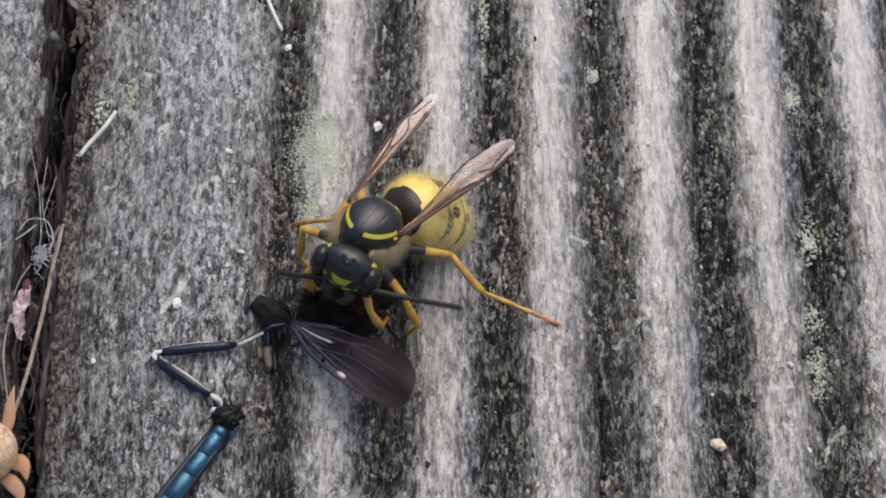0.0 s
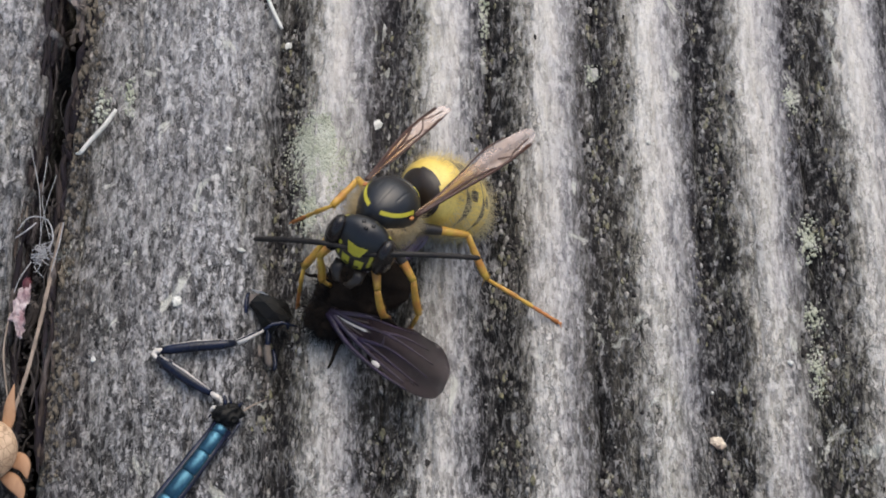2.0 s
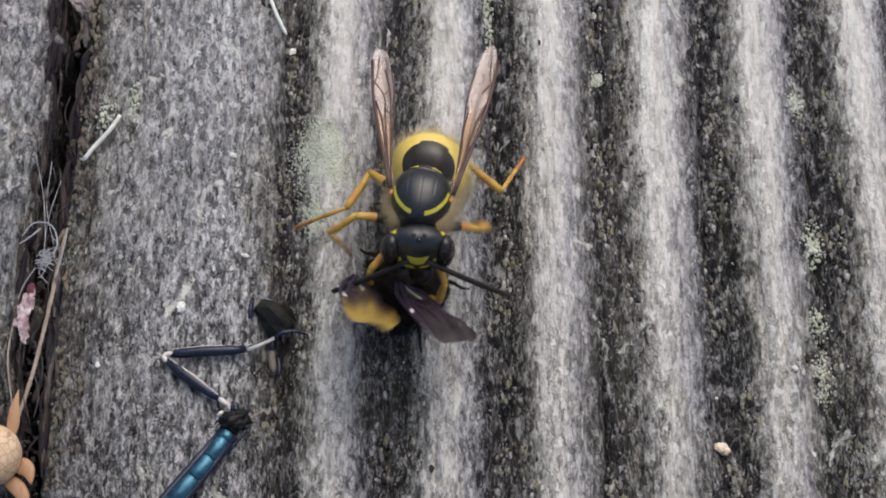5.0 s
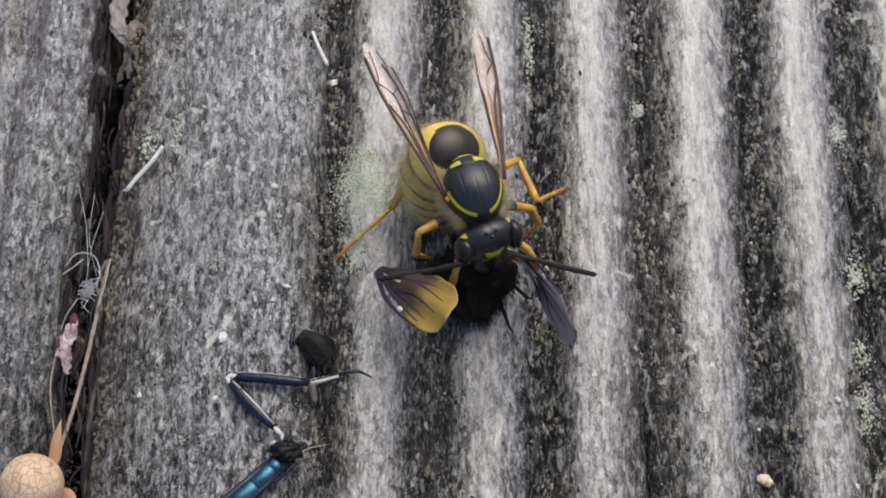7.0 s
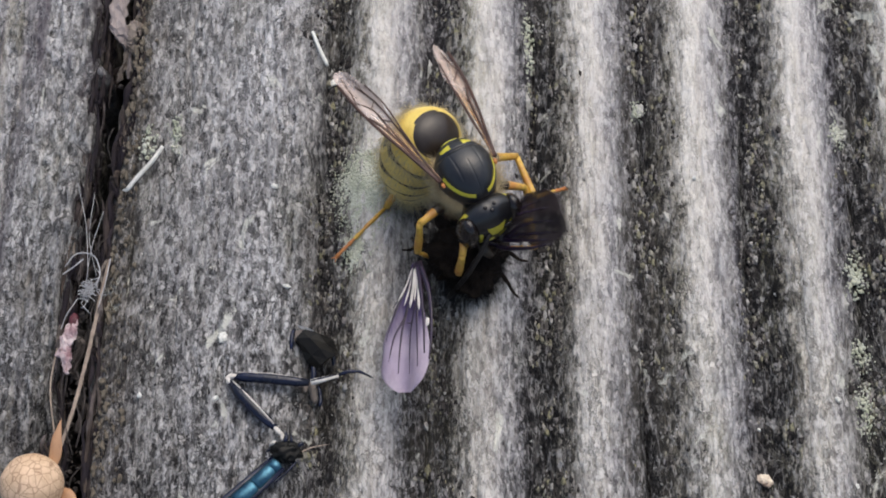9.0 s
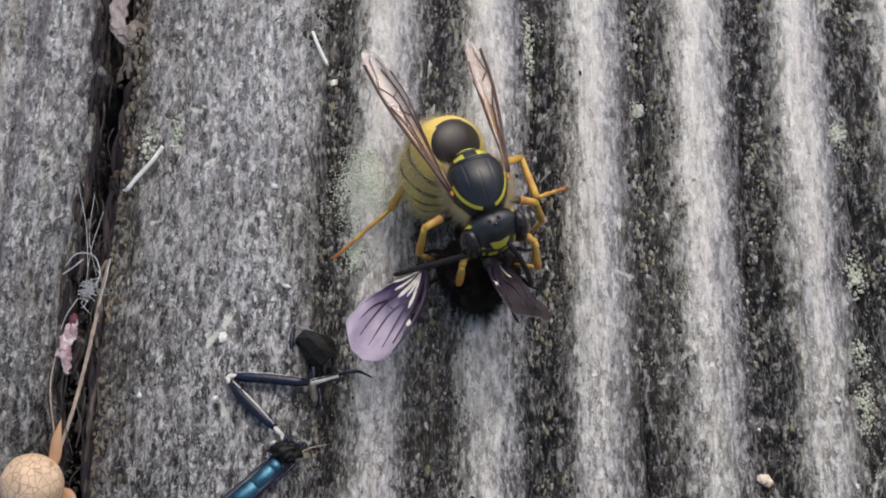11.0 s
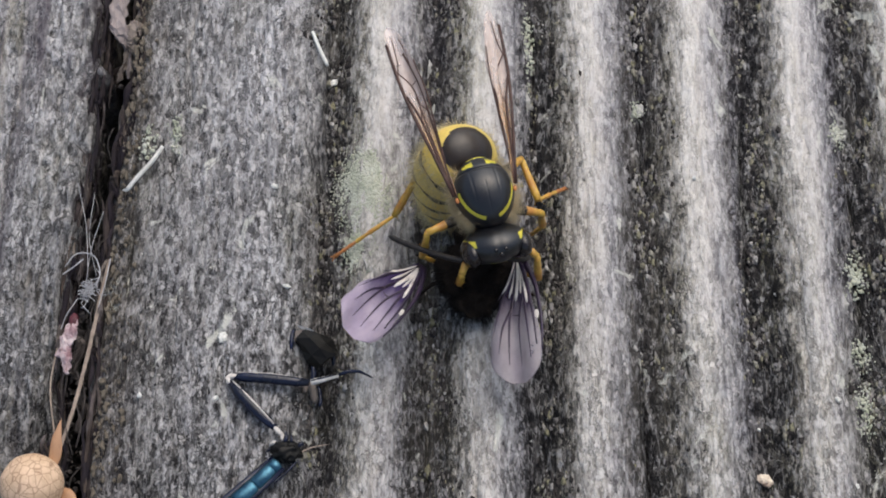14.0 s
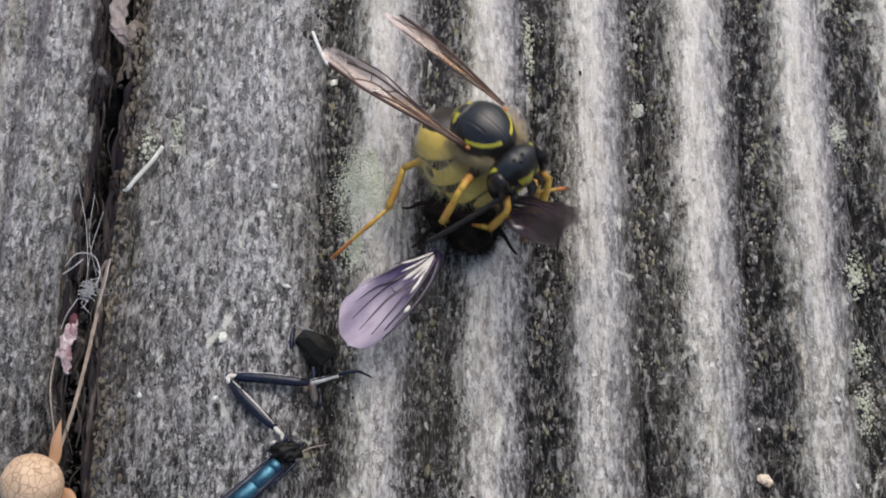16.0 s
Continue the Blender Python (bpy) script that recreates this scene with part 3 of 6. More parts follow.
def skin(bm, long, front, back, bend, thick, nx=40, ny=10):
    """A thin two-faced wing skin from the hinge along +x; upper face material 0, lower face material 1."""
    def spot(i, j, z):
        x = long * i / nx
        f = j / ny
        y = front(x) * f - back(x) * (1 - f)
        return Vector((x, y, bend(x, y) + z))
    up = [[bm.verts.new(spot(i, j, thick / 2)) for j in range(ny + 1)] for i in range(nx + 1)]
    low = [[bm.verts.new(spot(i, j, -thick / 2)) for j in range(ny + 1)] for i in range(nx + 1)]
    for i in range(nx):
        for j in range(ny):
            bm.faces.new((up[i][j], up[i + 1][j], up[i + 1][j + 1], up[i][j + 1])).material_index = 0
            bm.faces.new((low[i][j], low[i][j + 1], low[i + 1][j + 1], low[i + 1][j])).material_index = 1
    for i in range(nx):
        for j, k in ((0, 0), (ny, ny)):
            bm.faces.new((up[i][j], up[i + 1][j], low[i + 1][j], low[i][j]))
    for j in range(ny):
        for i in (0, nx):
            bm.faces.new((up[i][j], up[i][j + 1], low[i][j + 1], low[i][j]))


def wasp_wing(parent, side):
    """A folded forewing over its hindwing, long and narrow, hinged at its own origin."""
    long = 10.4
    front = lambda x: (0.13 + 0.36 * min(1, x / long / 0.6) ** 1.3) * (1 - (x / long) ** 8) ** 0.5
    back = lambda x: (0.12 + 0.82 * min(1, x / long / 0.68) ** 1.7 + 0.06 * math.sin(2.1 * x)) * (1 - (x / long) ** 5) ** 0.5
    bend = lambda x, y: 0.3 * abs(y) - 0.005 * x * x + 0.12 * math.sin(5 * y) * min(1, x / 3)
    bm = bmesh.new()
    skin(bm, long, lambda x: side * front(x), lambda x: side * back(x), bend, 0.03)
    wing = part("wing", bm, [MAT_WING, MAT_WING], parent, "folded translucent reddish-brown wing with dark veins")
    lines = [([(0, 0.06), (2.5, 0.2), (5, 0.38), (7.0, 0.46), (9.4, 0.36)], 0.085), ([(0, 0.0), (2, 0.06), (4.6, 0.1), (6.2, 0.34)], 0.06),
             ([(0, -0.06), (2.2, -0.2), (4.5, -0.42), (6.6, -0.55), (8.6, -0.3)], 0.055), ([(4.6, 0.1), (5.6, -0.12), (6.7, -0.08), (7.8, 0.4)], 0.04),
             ([(5.0, -0.45), (5.6, -0.12)], 0.035), ([(6.7, -0.08), (6.9, -0.55)], 0.035), ([(7.3, 0.44), (8.2, 0.16), (9.7, 0.0)], 0.035), ([(7.6, -0.42), (8.6, -0.5), (9.5, -0.35)], 0.03),
             ([(1.5, -0.15), (4.0, -0.5), (6.0, -0.85), (8, -0.8)], 0.045), ([(0.3, 0.0), (3.0, -0.02), (6.0, -0.1)], 0.045)]
    for line, r in lines:
        bm = bmesh.new()
        tube(bm, [(x, side * y, bend(x, y)) for x, y in resample(line, 9)], r * 1.15, 6)
        part("wing_vein", bm, MAT_WING_VEIN, wing)
    return wing


def resample(line, n):
    """Points at even steps on a smooth curve through a short list of points of any dimension."""
    pts = [Vector(p).to_3d() for p in line]
    pts = [pts[0] * 2 - pts[1]] + pts + [pts[-1] * 2 - pts[-2]]
    dims, out = len(line[0]), []
    for i in range(n + 1):
        f = i / n * (len(line) - 1)
        k = min(int(f), len(line) - 2)
        u = f - k
        a, b, c, d = pts[k:k + 4]
        out.append(tuple(0.5 * (2 * b + (c - a) * u + (2 * a - 5 * b + 4 * c - d) * u * u + (3 * b - 3 * c + d - a) * u ** 3))[:dims])
    return out


def limb(bm, long, radii, n=10, mat_of=None, bow=0.0):
    """A limb piece from the origin along +x, with a slight bow."""
    k = len(radii) - 1
    tube(bm, [(long * i / k, 0, bow * math.sin(math.pi * i / k)) for i in range(k + 1)], radii, n, 1.0, (0, 0, 1), mat_of)


# leg: hip in the wasp's space, lengths of femur, tibia, foot
LEGS = {"front_right": ((0.75, 1.5, -1.2), 2.5, 2.1, 2.2), "front_left": ((-0.75, 1.5, -1.2), 2.5, 2.1, 2.2),
        "middle_right": ((0.95, 0.2, -1.3), 2.7, 2.5, 2.8), "middle_left": ((-0.95, 0.2, -1.3), 2.7, 2.5, 2.8),
        "hind_right": ((0.85, -1.5, -1.2), 3.8, 2.6, 4.4), "hind_left": ((-0.85, -1.5, -1.2), 3.9, 2.9, 4.9)}


def build_wasp():
    wasp = tagged(new("wasp"), "yellow and black wasp with folded wings feeding on a fly", "wasp")
    moving = {}
    bm = bmesh.new()
    blob(bm, THORAX, (1.68, 2.12, 1.74), 240, 170, thorax_warp, thorax_mat)
    thorax = part("thorax", bm, [MAT_BLACK, MAT_LEMON], wasp, "glossy black thorax with lemon-yellow bars")
    bm = bmesh.new()
    hairs(bm, coat_places((1.62, 2.05, 1.6), THORAX, 4200, lambda u: u.z < 0.12 and -0.78 < u.y < 0.8 and abs(u.x) + abs(u.y) > 0.5), 0.95, 0.014, 0.5)
    part("hair_coat", bm, MAT_HAIR, thorax, "tan fuzz of fine hairs")
    for side in (1, -1):
        bm = bmesh.new()
        blob(bm, (side * 1.66, 0.1, 0.78), (0.12, 0.18, 0.1), 16, 10)
        part("wing_base", bm, MAT_TARSUS, thorax)
    # abdomen
    bm = bmesh.new()
    abdomen_piece(bm, 0)
    abdomen = part("abdomen", bm, [MAT_YELLOW, MAT_BROWNBLACK], wasp, "bright yellow abdomen with black-brown marks")
    for number in range(1, 6):
        bm = bmesh.new()
        abdomen_piece(bm, number)
        part("abdomen_ring", bm, [MAT_YELLOW, MAT_BROWNBLACK], abdomen)
    bm = bmesh.new()
    places = []
    for _ in range(3400):
        s, a = RNG.uniform(0.16, 0.97) if RNG.random() < 0.75 else RNG.uniform(0.15, 0.28), RNG.uniform(0, 2 * math.pi)
        r = abdomen_radius(s)
        way = Vector((math.cos(a), -0.5 - math.sin(a) * math.sin(0.95 * s), math.sin(a) * math.cos(0.95 * s) - 0.5 * s))
        c, tilt = abdomen_axis(s), 0.95 * s
        up = 0.9 * r * math.sin(a)
        places.append((Vector((r * math.cos(a), c[1] - up * math.sin(tilt), c[2] + up * math.cos(tilt))), way))
    hairs(bm, places, 0.75, 0.012, 0.35)
    part("hair_coat", bm, MAT_GOLD_HAIR, abdomen, "short golden hairs")
    abdomen.scale = (1.07, 1.0, 1.07)
    moving["abdomen"] = abdomen
    # head
    bm = bmesh.new()
    blob(bm, (0, 0, 0), (1.76, 1.0, 1.7), 220, 130, lambda u: Vector((u.x * (1 - 0.16 * max(0, -u.z)), u.y * (1 - 0.15 * abs(u.x)), u.z * (1 - 0.12 * u.x * u.x) - 0.03 * math.exp(-(u.x / 0.1) ** 2) * (u.z > 0))), head_mat)
    head = part("head", bm, [MAT_BLACK, MAT_LEMON], wasp, "black head with a yellow-marked face")
    for side in (1, -1):
        bm = bmesh.new()
        blob(bm, (side * 1.3, 0.24, 0.14), (0.53, 0.74, 1.2), 40, 28, lambda u: Vector((u.x, u.y, u.z)))
        part("eye", bm, MAT_EYE, head, "kidney-shaped black compound eye")
        bm = bmesh.new()
        tube(bm, [(side * 0.55, 0.6, -1.2), (side * 0.6, 0.95, -1.6), (side * 0.35, 1.15, -1.95), (side * 0.05, 1.1, -2.1)], [0.3, 0.28, 0.2, 0.06], 12, 0.6)
        part("mandible", bm, MAT_BROWNBLACK, head)
    for x, y, z in ((0, 0.3, 1.6), (0.26, 0.05, 1.66), (-0.26, 0.05, 1.66)):
        bm = bmesh.new()
        blob(bm, (x, y, z), (0.11, 0.11, 0.09), 12, 8)
        part("ocellus", bm, MAT_EYE, head)
    for name, side in (("antenna_right", 1), ("antenna_left", -1)):
        bm = bmesh.new()
        points, radii = [(0, 0, 0), (0.5, 0, 0.12), (1.15, 0, 0.25)], [0.11, 0.14, 0.13]
        for k in range(11):
            for e in (0.12, 0.88):
                d = (k + e) / 11
                points.append((1.25 + 4.3 * d, 0, 0.3 - 0.1 * d - 0.75 * d * d))
                radii.append((0.135 if e < 0.5 else 0.155) * (1 - 0.25 * max(0, d - 0.7)))
        points.append((5.7, 0, -0.65))
        radii.append(0.06)
        tube(bm, points, radii, 10)
        moving[name] = part("antenna", bm, MAT_ANTENNA, head, "long dull black jointed antenna")
    head.scale = (HEAD_SIZE,) * 3
    moving["head"] = head
    for name, side in (("wing_right", 1), ("wing_left", -1)):
        moving[name] = wasp_wing(wasp, side)
    # legs
    for name, (hip, femur, tibia, foot) in LEGS.items():
        bm = bmesh.new()
        limb(bm, femur, [0.26, 0.3, 0.33, 0.31, 0.27, 0.24, 0.21, 0.2], 12, lambda k, a: 0 if k < 0.62 else 1, 0.06)
        hairs(bm, [(Vector((RNG.uniform(0.3, 1) * femur, 0.2 * math.cos(a), 0.2 * math.sin(a))), Vector((0.6, math.cos(a), math.sin(a)))) for a in (RNG.uniform(0, 6.3) for _ in range(40))], 0.2, 0.012, 0.2)
        moving[name, 0] = part("femur", bm, [MAT_BROWNBLACK, MAT_LEG], wasp)
        bm = bmesh.new()
        limb(bm, tibia, [0.17, 0.19, 0.2, 0.22, 0.23, 0.23, 0.19], 10, None, -0.05)
        hairs(bm, [(Vector((tibia * 0.97, 0.12 * k, -0.1)), Vector((1, 0.5 * k, -0.4))) for k in (1, -1)], 0.5, 0.035, 0.05)
        places = [(Vector((RNG.uniform(0.3, 1) * tibia, 0.18 * math.cos(a), 0.18 * math.sin(a))), Vector((0.7, math.cos(a), math.sin(a)))) for a in (RNG.uniform(0, 6.3) for _ in range(36))]
        hairs(bm, places, 0.24, 0.014, 0.15)
        moving[name, 1] = part("tibia", bm, MAT_LEG, wasp)
        bm = bmesh.new()
        radii, at = [], []
        for k, (share, r) in enumerate(((0.42, 0.13), (0.2, 0.12), (0.13, 0.115), (0.1, 0.11), (0.15, 0.12))):
            start = sum((0.42, 0.2, 0.13, 0.1, 0.15)[:k])
            at += [start + 0.01, start + share - 0.02]
            radii += [r * 0.8, r * 1.15]
        tube(bm, [(foot * a, 0, 0.03 * math.sin(math.pi * a)) for a in at], radii, 8, 1.0, (0, 0, 1), lambda k, a: 1 if k < 0.45 else 0)
        for s in (1, -1):
            tube(bm, [(foot * 0.97, 0, 0), (foot * 1.02, s * 0.1, 0.02), (foot * 1.04, s * 0.17, -0.06)], [0.05, 0.04, 0.015], 6)
        moving[name, 2] = part("tarsus", bm, [MAT_TARSUS, MAT_LEG], wasp)
    return wasp, moving


WASP, WASP_PARTS = build_wasp()


# ---- the fly that it eats ----
def fly_wing(parent, upper, under):
    """A broad fly wing, hinged at its origin along +x; lavender sheen painted above."""
    long = 8.4
    front = lambda x: (0.18 + 1.0 * min(1, x / long / 0.7) ** 0.9) * (1 - (x / long) ** 9) ** 0.5
    back = lambda x: (0.22 + 1.85 * math.sin(math.pi / 2 * min(1, x / long / 0.82)) ** 1.4 + 0.06 * math.sin(3 * x)) * (1 - (x / long) ** 8) ** 0.5
    bend = lambda x, y: 0.16 * math.sin(3.2 * y) * min(1, x / 3) + 0.02 * y * y
    bm = bmesh.new()
    skin(bm, long, front, back, bend, 0.035, 44, 18)
    wing = part("wing", bm, [upper, under], parent, "broad wing with painted lavender sheen and dark branching veins")
    lines = [([(0, 0.25), (2, 0.95), (4.5, 1.18), (6.6, 1.1)], 0.1), ([(0, 0.1), (2, 0.5), (4, 0.75), (6.2, 0.85)], 0.1), ([(1.6, 0.4), (3.5, 0.35), (5.2, 0.42), (7.0, 0.5)], 0.07),
             ([(2.4, 0.38), (4.0, -0.1), (5.4, -0.2), (7.2, -0.15)], 0.07), ([(0, 0), (1.8, -0.25), (3.6, -0.7), (5.2, -0.85), (7.0, -0.9)], 0.075),
             ([(3.4, -0.65), (4.6, -1.15), (6.2, -1.4)], 0.06), ([(0.6, -0.1), (2.2, -0.9), (3.6, -1.3), (5.2, -1.75)], 0.06), ([(0.4, -0.1), (1.6, -0.75), (2.7, -1.3)], 0.05),
             ([(3.9, -0.1), (3.7, -0.7)], 0.045)]
    for line, r in lines:
        bm = bmesh.new()
        tube(bm, [(x, y, bend(x, y)) for x, y in resample(line, 10)], [r * (1.9 - 0.14 * i) for i in range(11)], 6, 0.6)
        part("wing_vein", bm, MAT_VEIN, wing)
    for line, r in (([(0.3, 0.0), (1.5, -0.05), (2.9, -0.3)], 0.12), ([(0.3, 0.1), (1.6, 0.3), (3.4, 0.5)], 0.1), ([(0.3, -0.15), (1.2, -0.5), (2.3, -1.05)], 0.08), ([(0.4, 0.05), (1.6, 0.12), (2.6, 0.08)], 0.07), ([(0.4, -0.08), (1.3, -0.28), (2.6, -0.7)], 0.07)):
        bm = bmesh.new()
        tube(bm, [(x, y, bend(x, y) + 0.03) for x, y in resample(line, 8)], [r * 0.5] + [r] * 7 + [r * 0.2], 6, 0.5)
        part("wing_fold", bm, MAT_BONE, wing, "white fold near the wing's root")
    bm = bmesh.new()
    blob(bm, (4.2, 0.95, bend(4.2, 0.95)), (0.3, 0.15, 0.06), 14, 8)
    part("wing_spot", bm, MAT_BONE, wing, "small white spot on the wing's fore edge")
    return wing


def build_fly():
    fly = tagged(new("fly"), "dark brown fly with lavender-sheened wings, held by the wasp", "fly")
    rag = lambda u: u * (1 + 0.2 * noise.noise(u * 2.3) + 0.12 * noise.noise(u * 5))
    bm = bmesh.new()
    blob(bm, (0.1, 0, 0), (2.35, 1.85, 1.25), 64, 40, rag)
    body = part("thorax", bm, MAT_FLY, fly, "dark brown bristly thorax")
    bm = bmesh.new()
    hairs(bm, coat_places((2.2, 1.75, 1.15), (0.1, 0, 0), 1900, lambda u: True), 0.8, 0.022, 0.4)
    part("bristle_coat", bm, MAT_PREY_HAIR, body)
    bm = bmesh.new()
    blob(bm, (0.2, 2.2, -0.2), (1.35, 1.6, 0.95), 40, 24, rag)
    part("abdomen", bm, MAT_FLY, fly, "chewed dark brown abdomen")
    bm = bmesh.new()
    blob(bm, (0.1, -1.4, -0.15), (1.4, 1.35, 0.85), 48, 30, rag)
    mouth = part("head", bm, MAT_FLY, fly, "chewed dark brown head end")
    bm = bmesh.new()
    hairs(bm, coat_places((1.3, 1.25, 0.8), (0.1, -1.4, -0.15), 1500, lambda u: True), 0.85, 0.02, 0.4)
    part("bristle_coat", bm, MAT_PREY_HAIR, mouth)
    wings = {"fly_wing_a": fly_wing(fly, MAT_FLY_WING_TOP, MAT_FLY_WING_UNDER), "fly_wing_b": fly_wing(fly, MAT_THIN_WING_TOP, MAT_SMOKY_WING)}
    for x, y, turn in ((1.2, 1.0, 20), (1.3, 0.0, -20), (-1.2, 0.9, 160), (-1.3, -0.2, 200), (1.2, -0.9, -60)):
        a = radians(turn)
        bm = bmesh.new()
        d = Vector((math.cos(a), math.sin(a), 0))
        p = Vector((x, y, -0.6))
        tube(bm, resample([tuple(p), tuple(p + d * 1.2 + Vector((0, 0, 0.25))), tuple(p + d * 1.9 + Vector((0, 0, -0.5))), tuple(p + d * 2.4 + Vector((0, 0, -0.6)))], 9), [0.15, 0.17, 0.16, 0.14, 0.12, 0.1, 0.09, 0.08, 0.07, 0.05], 8)
        part("leg", bm, MAT_FLY, fly)
    return fly, wings


FLY, FLY_WINGS = build_fly()


# ---- small things lying on the boards ----
def ground_at(x, y):
    return float(rib_height(np.array(x), np.array(y)))


def insect_remains():
    """A bent insect leg still joined to a piece of metallic blue body; its knee is the origin."""
    thing = tagged(new("insect_remains"), "black and white insect leg joined to a metallic blue body piece", "dead insect")
    def piece(name, points, radii, material, label="", flat=1.0, n=12, parent=thing):
        bm = bmesh.new()
        tube(bm, points, radii, n, flat)
        return part(name, bm, material, parent, label)
    piece("upper_leg", [(0.35, 0.0, 0.3), (0.9, -0.02, 0.36), (2.4, -0.12, 0.4), (3.9, -0.26, 0.36), (4.6, -0.3, 0.3)], [0.16, 0.29, 0.32, 0.29, 0.18], MAT_NAVY, "glossy blue-black upper leg")
    piece("pale_stripe", [(0.45, 0.24, 0.48), (2.3, 0.12, 0.62), (4.2, -0.08, 0.5)], [0.015, 0.035, 0.02], MAT_BONE, "white stripe along the leg")
    piece("lower_leg", [(0.12, -0.3, 0.25), (0.7, -1.0, 0.35), (1.5, -1.85, 0.38), (2.35, -2.65, 0.32), (2.85, -3.1, 0.25)], [0.18, 0.36, 0.36, 0.28, 0.16], MAT_NAVY, "glossy blue-black lower leg")
    piece("pale_stripe", [(0.3, -0.35, 0.52), (1.55, -1.65, 0.72), (2.75, -2.9, 0.5)], [0.04, 0.07, 0.05], MAT_BONE, "white stripe along the leg")
    piece("knee", [(0.5, 0.02, 0.4), (0.12, 0.04, 0.35), (-0.04, -0.08, 0.3), (0.05, -0.3, 0.3), (0.2, -0.46, 0.35)], [0.11, 0.15, 0.16, 0.14, 0.1], MAT_BONE, "pale knee joint")
    piece("ankle", [(2.7, -2.95, 0.3), (3.0, -3.28, 0.32), (3.32, -3.6, 0.3)], [0.12, 0.16, 0.1], MAT_BONE, "pale joint")
    piece("foot", [(4.7, -0.3, 0.35), (5.4, -0.1, 0.36), (6.25, 0.18, 0.3)], [0.18, 0.16, 0.1], MAT_BONE, "white foot with a dark stripe")
    piece("foot_stripe", [(4.7, -0.26, 0.52), (5.4, -0.07, 0.53), (6.2, 0.2, 0.42)], [0.04, 0.05, 0.03], MAT_NAVY)
    piece("claw", [(6.2, 0.17, 0.3), (6.8, 0.42, 0.36), (7.4, 0.45, 0.32), (8.2, 0.12, 0.15)], [0.09, 0.12, 0.1, 0.04], MAT_NAVY, "curved dark claw")
    bm = bmesh.new()
    blob(bm, (3.5, -4.55, 0.45), (0.82, 0.6, 0.5), 40, 24, lambda u: u * (1 + 0.35 * noise.noise(u * 2.6) + 0.2 * noise.noise(u * 6)))
    part("body_joint", bm, MAT_CHARRED, thing, "ragged blue-black joint")
    for pts, r, m in (([(3.4, -4.2, 0.5), (3.5, -3.8, 0.75), (3.48, -3.45, 0.7)], 0.13, MAT_NAVY), ([(3.75, -4.2, 0.5), (3.8, -3.85, 0.7), (3.7, -3.5, 0.6)], 0.08, MAT_NAVY), ([(4.1, -4.3, 0.5), (4.35, -4.1, 0.6), (4.5, -4.15, 0.4)], 0.12, MAT_NAVY),
                      ([(3.1, -4.2, 0.5), (2.8, -4.05, 0.6), (2.55, -4.2, 0.4)], 0.13, MAT_BONE), ([(3.3, -3.95, 0.6), (3.25, -3.7, 0.75), (3.3, -3.45, 0.6)], 0.09, MAT_BONE), ([(2.9, -4.5, 0.4), (2.6, -4.4, 0.4), (2.3, -4.55, 0.2)], 0.07, MAT_NAVY),
                      ([(4.2, -4.6, 0.4), (4.9, -4.2, 0.25), (5.9, -3.9, 0.1)], 0.05, MAT_STEM), ([(4.1, -5.1, 0.4), (3.6, -5.7, 0.35), (2.9, -6.4, 0.3)], 0.08, MAT_NAVY)):
        piece("spur", resample(pts, 6), [r * 0.7, r, r, r, r * 0.8, r * 0.6, r * 0.2], m, n=8)
    rings = [(3.1, -5.25, 0.5), (2.75, -5.62, 0.52), (1.85, -6.6, 0.55), (0.85, -7.6, 0.55), (-0.4, -8.8, 0.5), (-2.6, -10.9, 0.42)]
    for k, (a, b) in enumerate(zip(rings, rings[1:])):
        a, b = Vector(a), Vector(b)
        wide = 0.4 + 0.03 * k
        piece("body_ring", [a.lerp(b, -0.05), a.lerp(b, 0.02), a.lerp(b, 0.3), a.lerp(b, 0.9), a.lerp(b, 0.97)], [wide * 0.8, wide, wide * 1.02, wide * 1.05, wide * 0.85], MAT_BLUE, "metallic turquoise-blue body ring", 0.8, 28)
    a, b = Vector(rings[0]), Vector(rings[-1])
    d = (b - a).normalized()
    side = Vector((-d.y, d.x, 0))
    for s, r in ((1, 0.25), (-1, 0.2)):
        piece("dark_band", [a.lerp(b, f) + side * ((0.42 + 0.1 * f) * s) + Vector((0, 0, 0.0)) for f in (0.0, 0.3, 0.6, 1.0)], [r * 0.8, r, r * 1.1, r * 1.1], MAT_NAVY, "", 0.8)
    return thing


REMAINS = insect_remains()


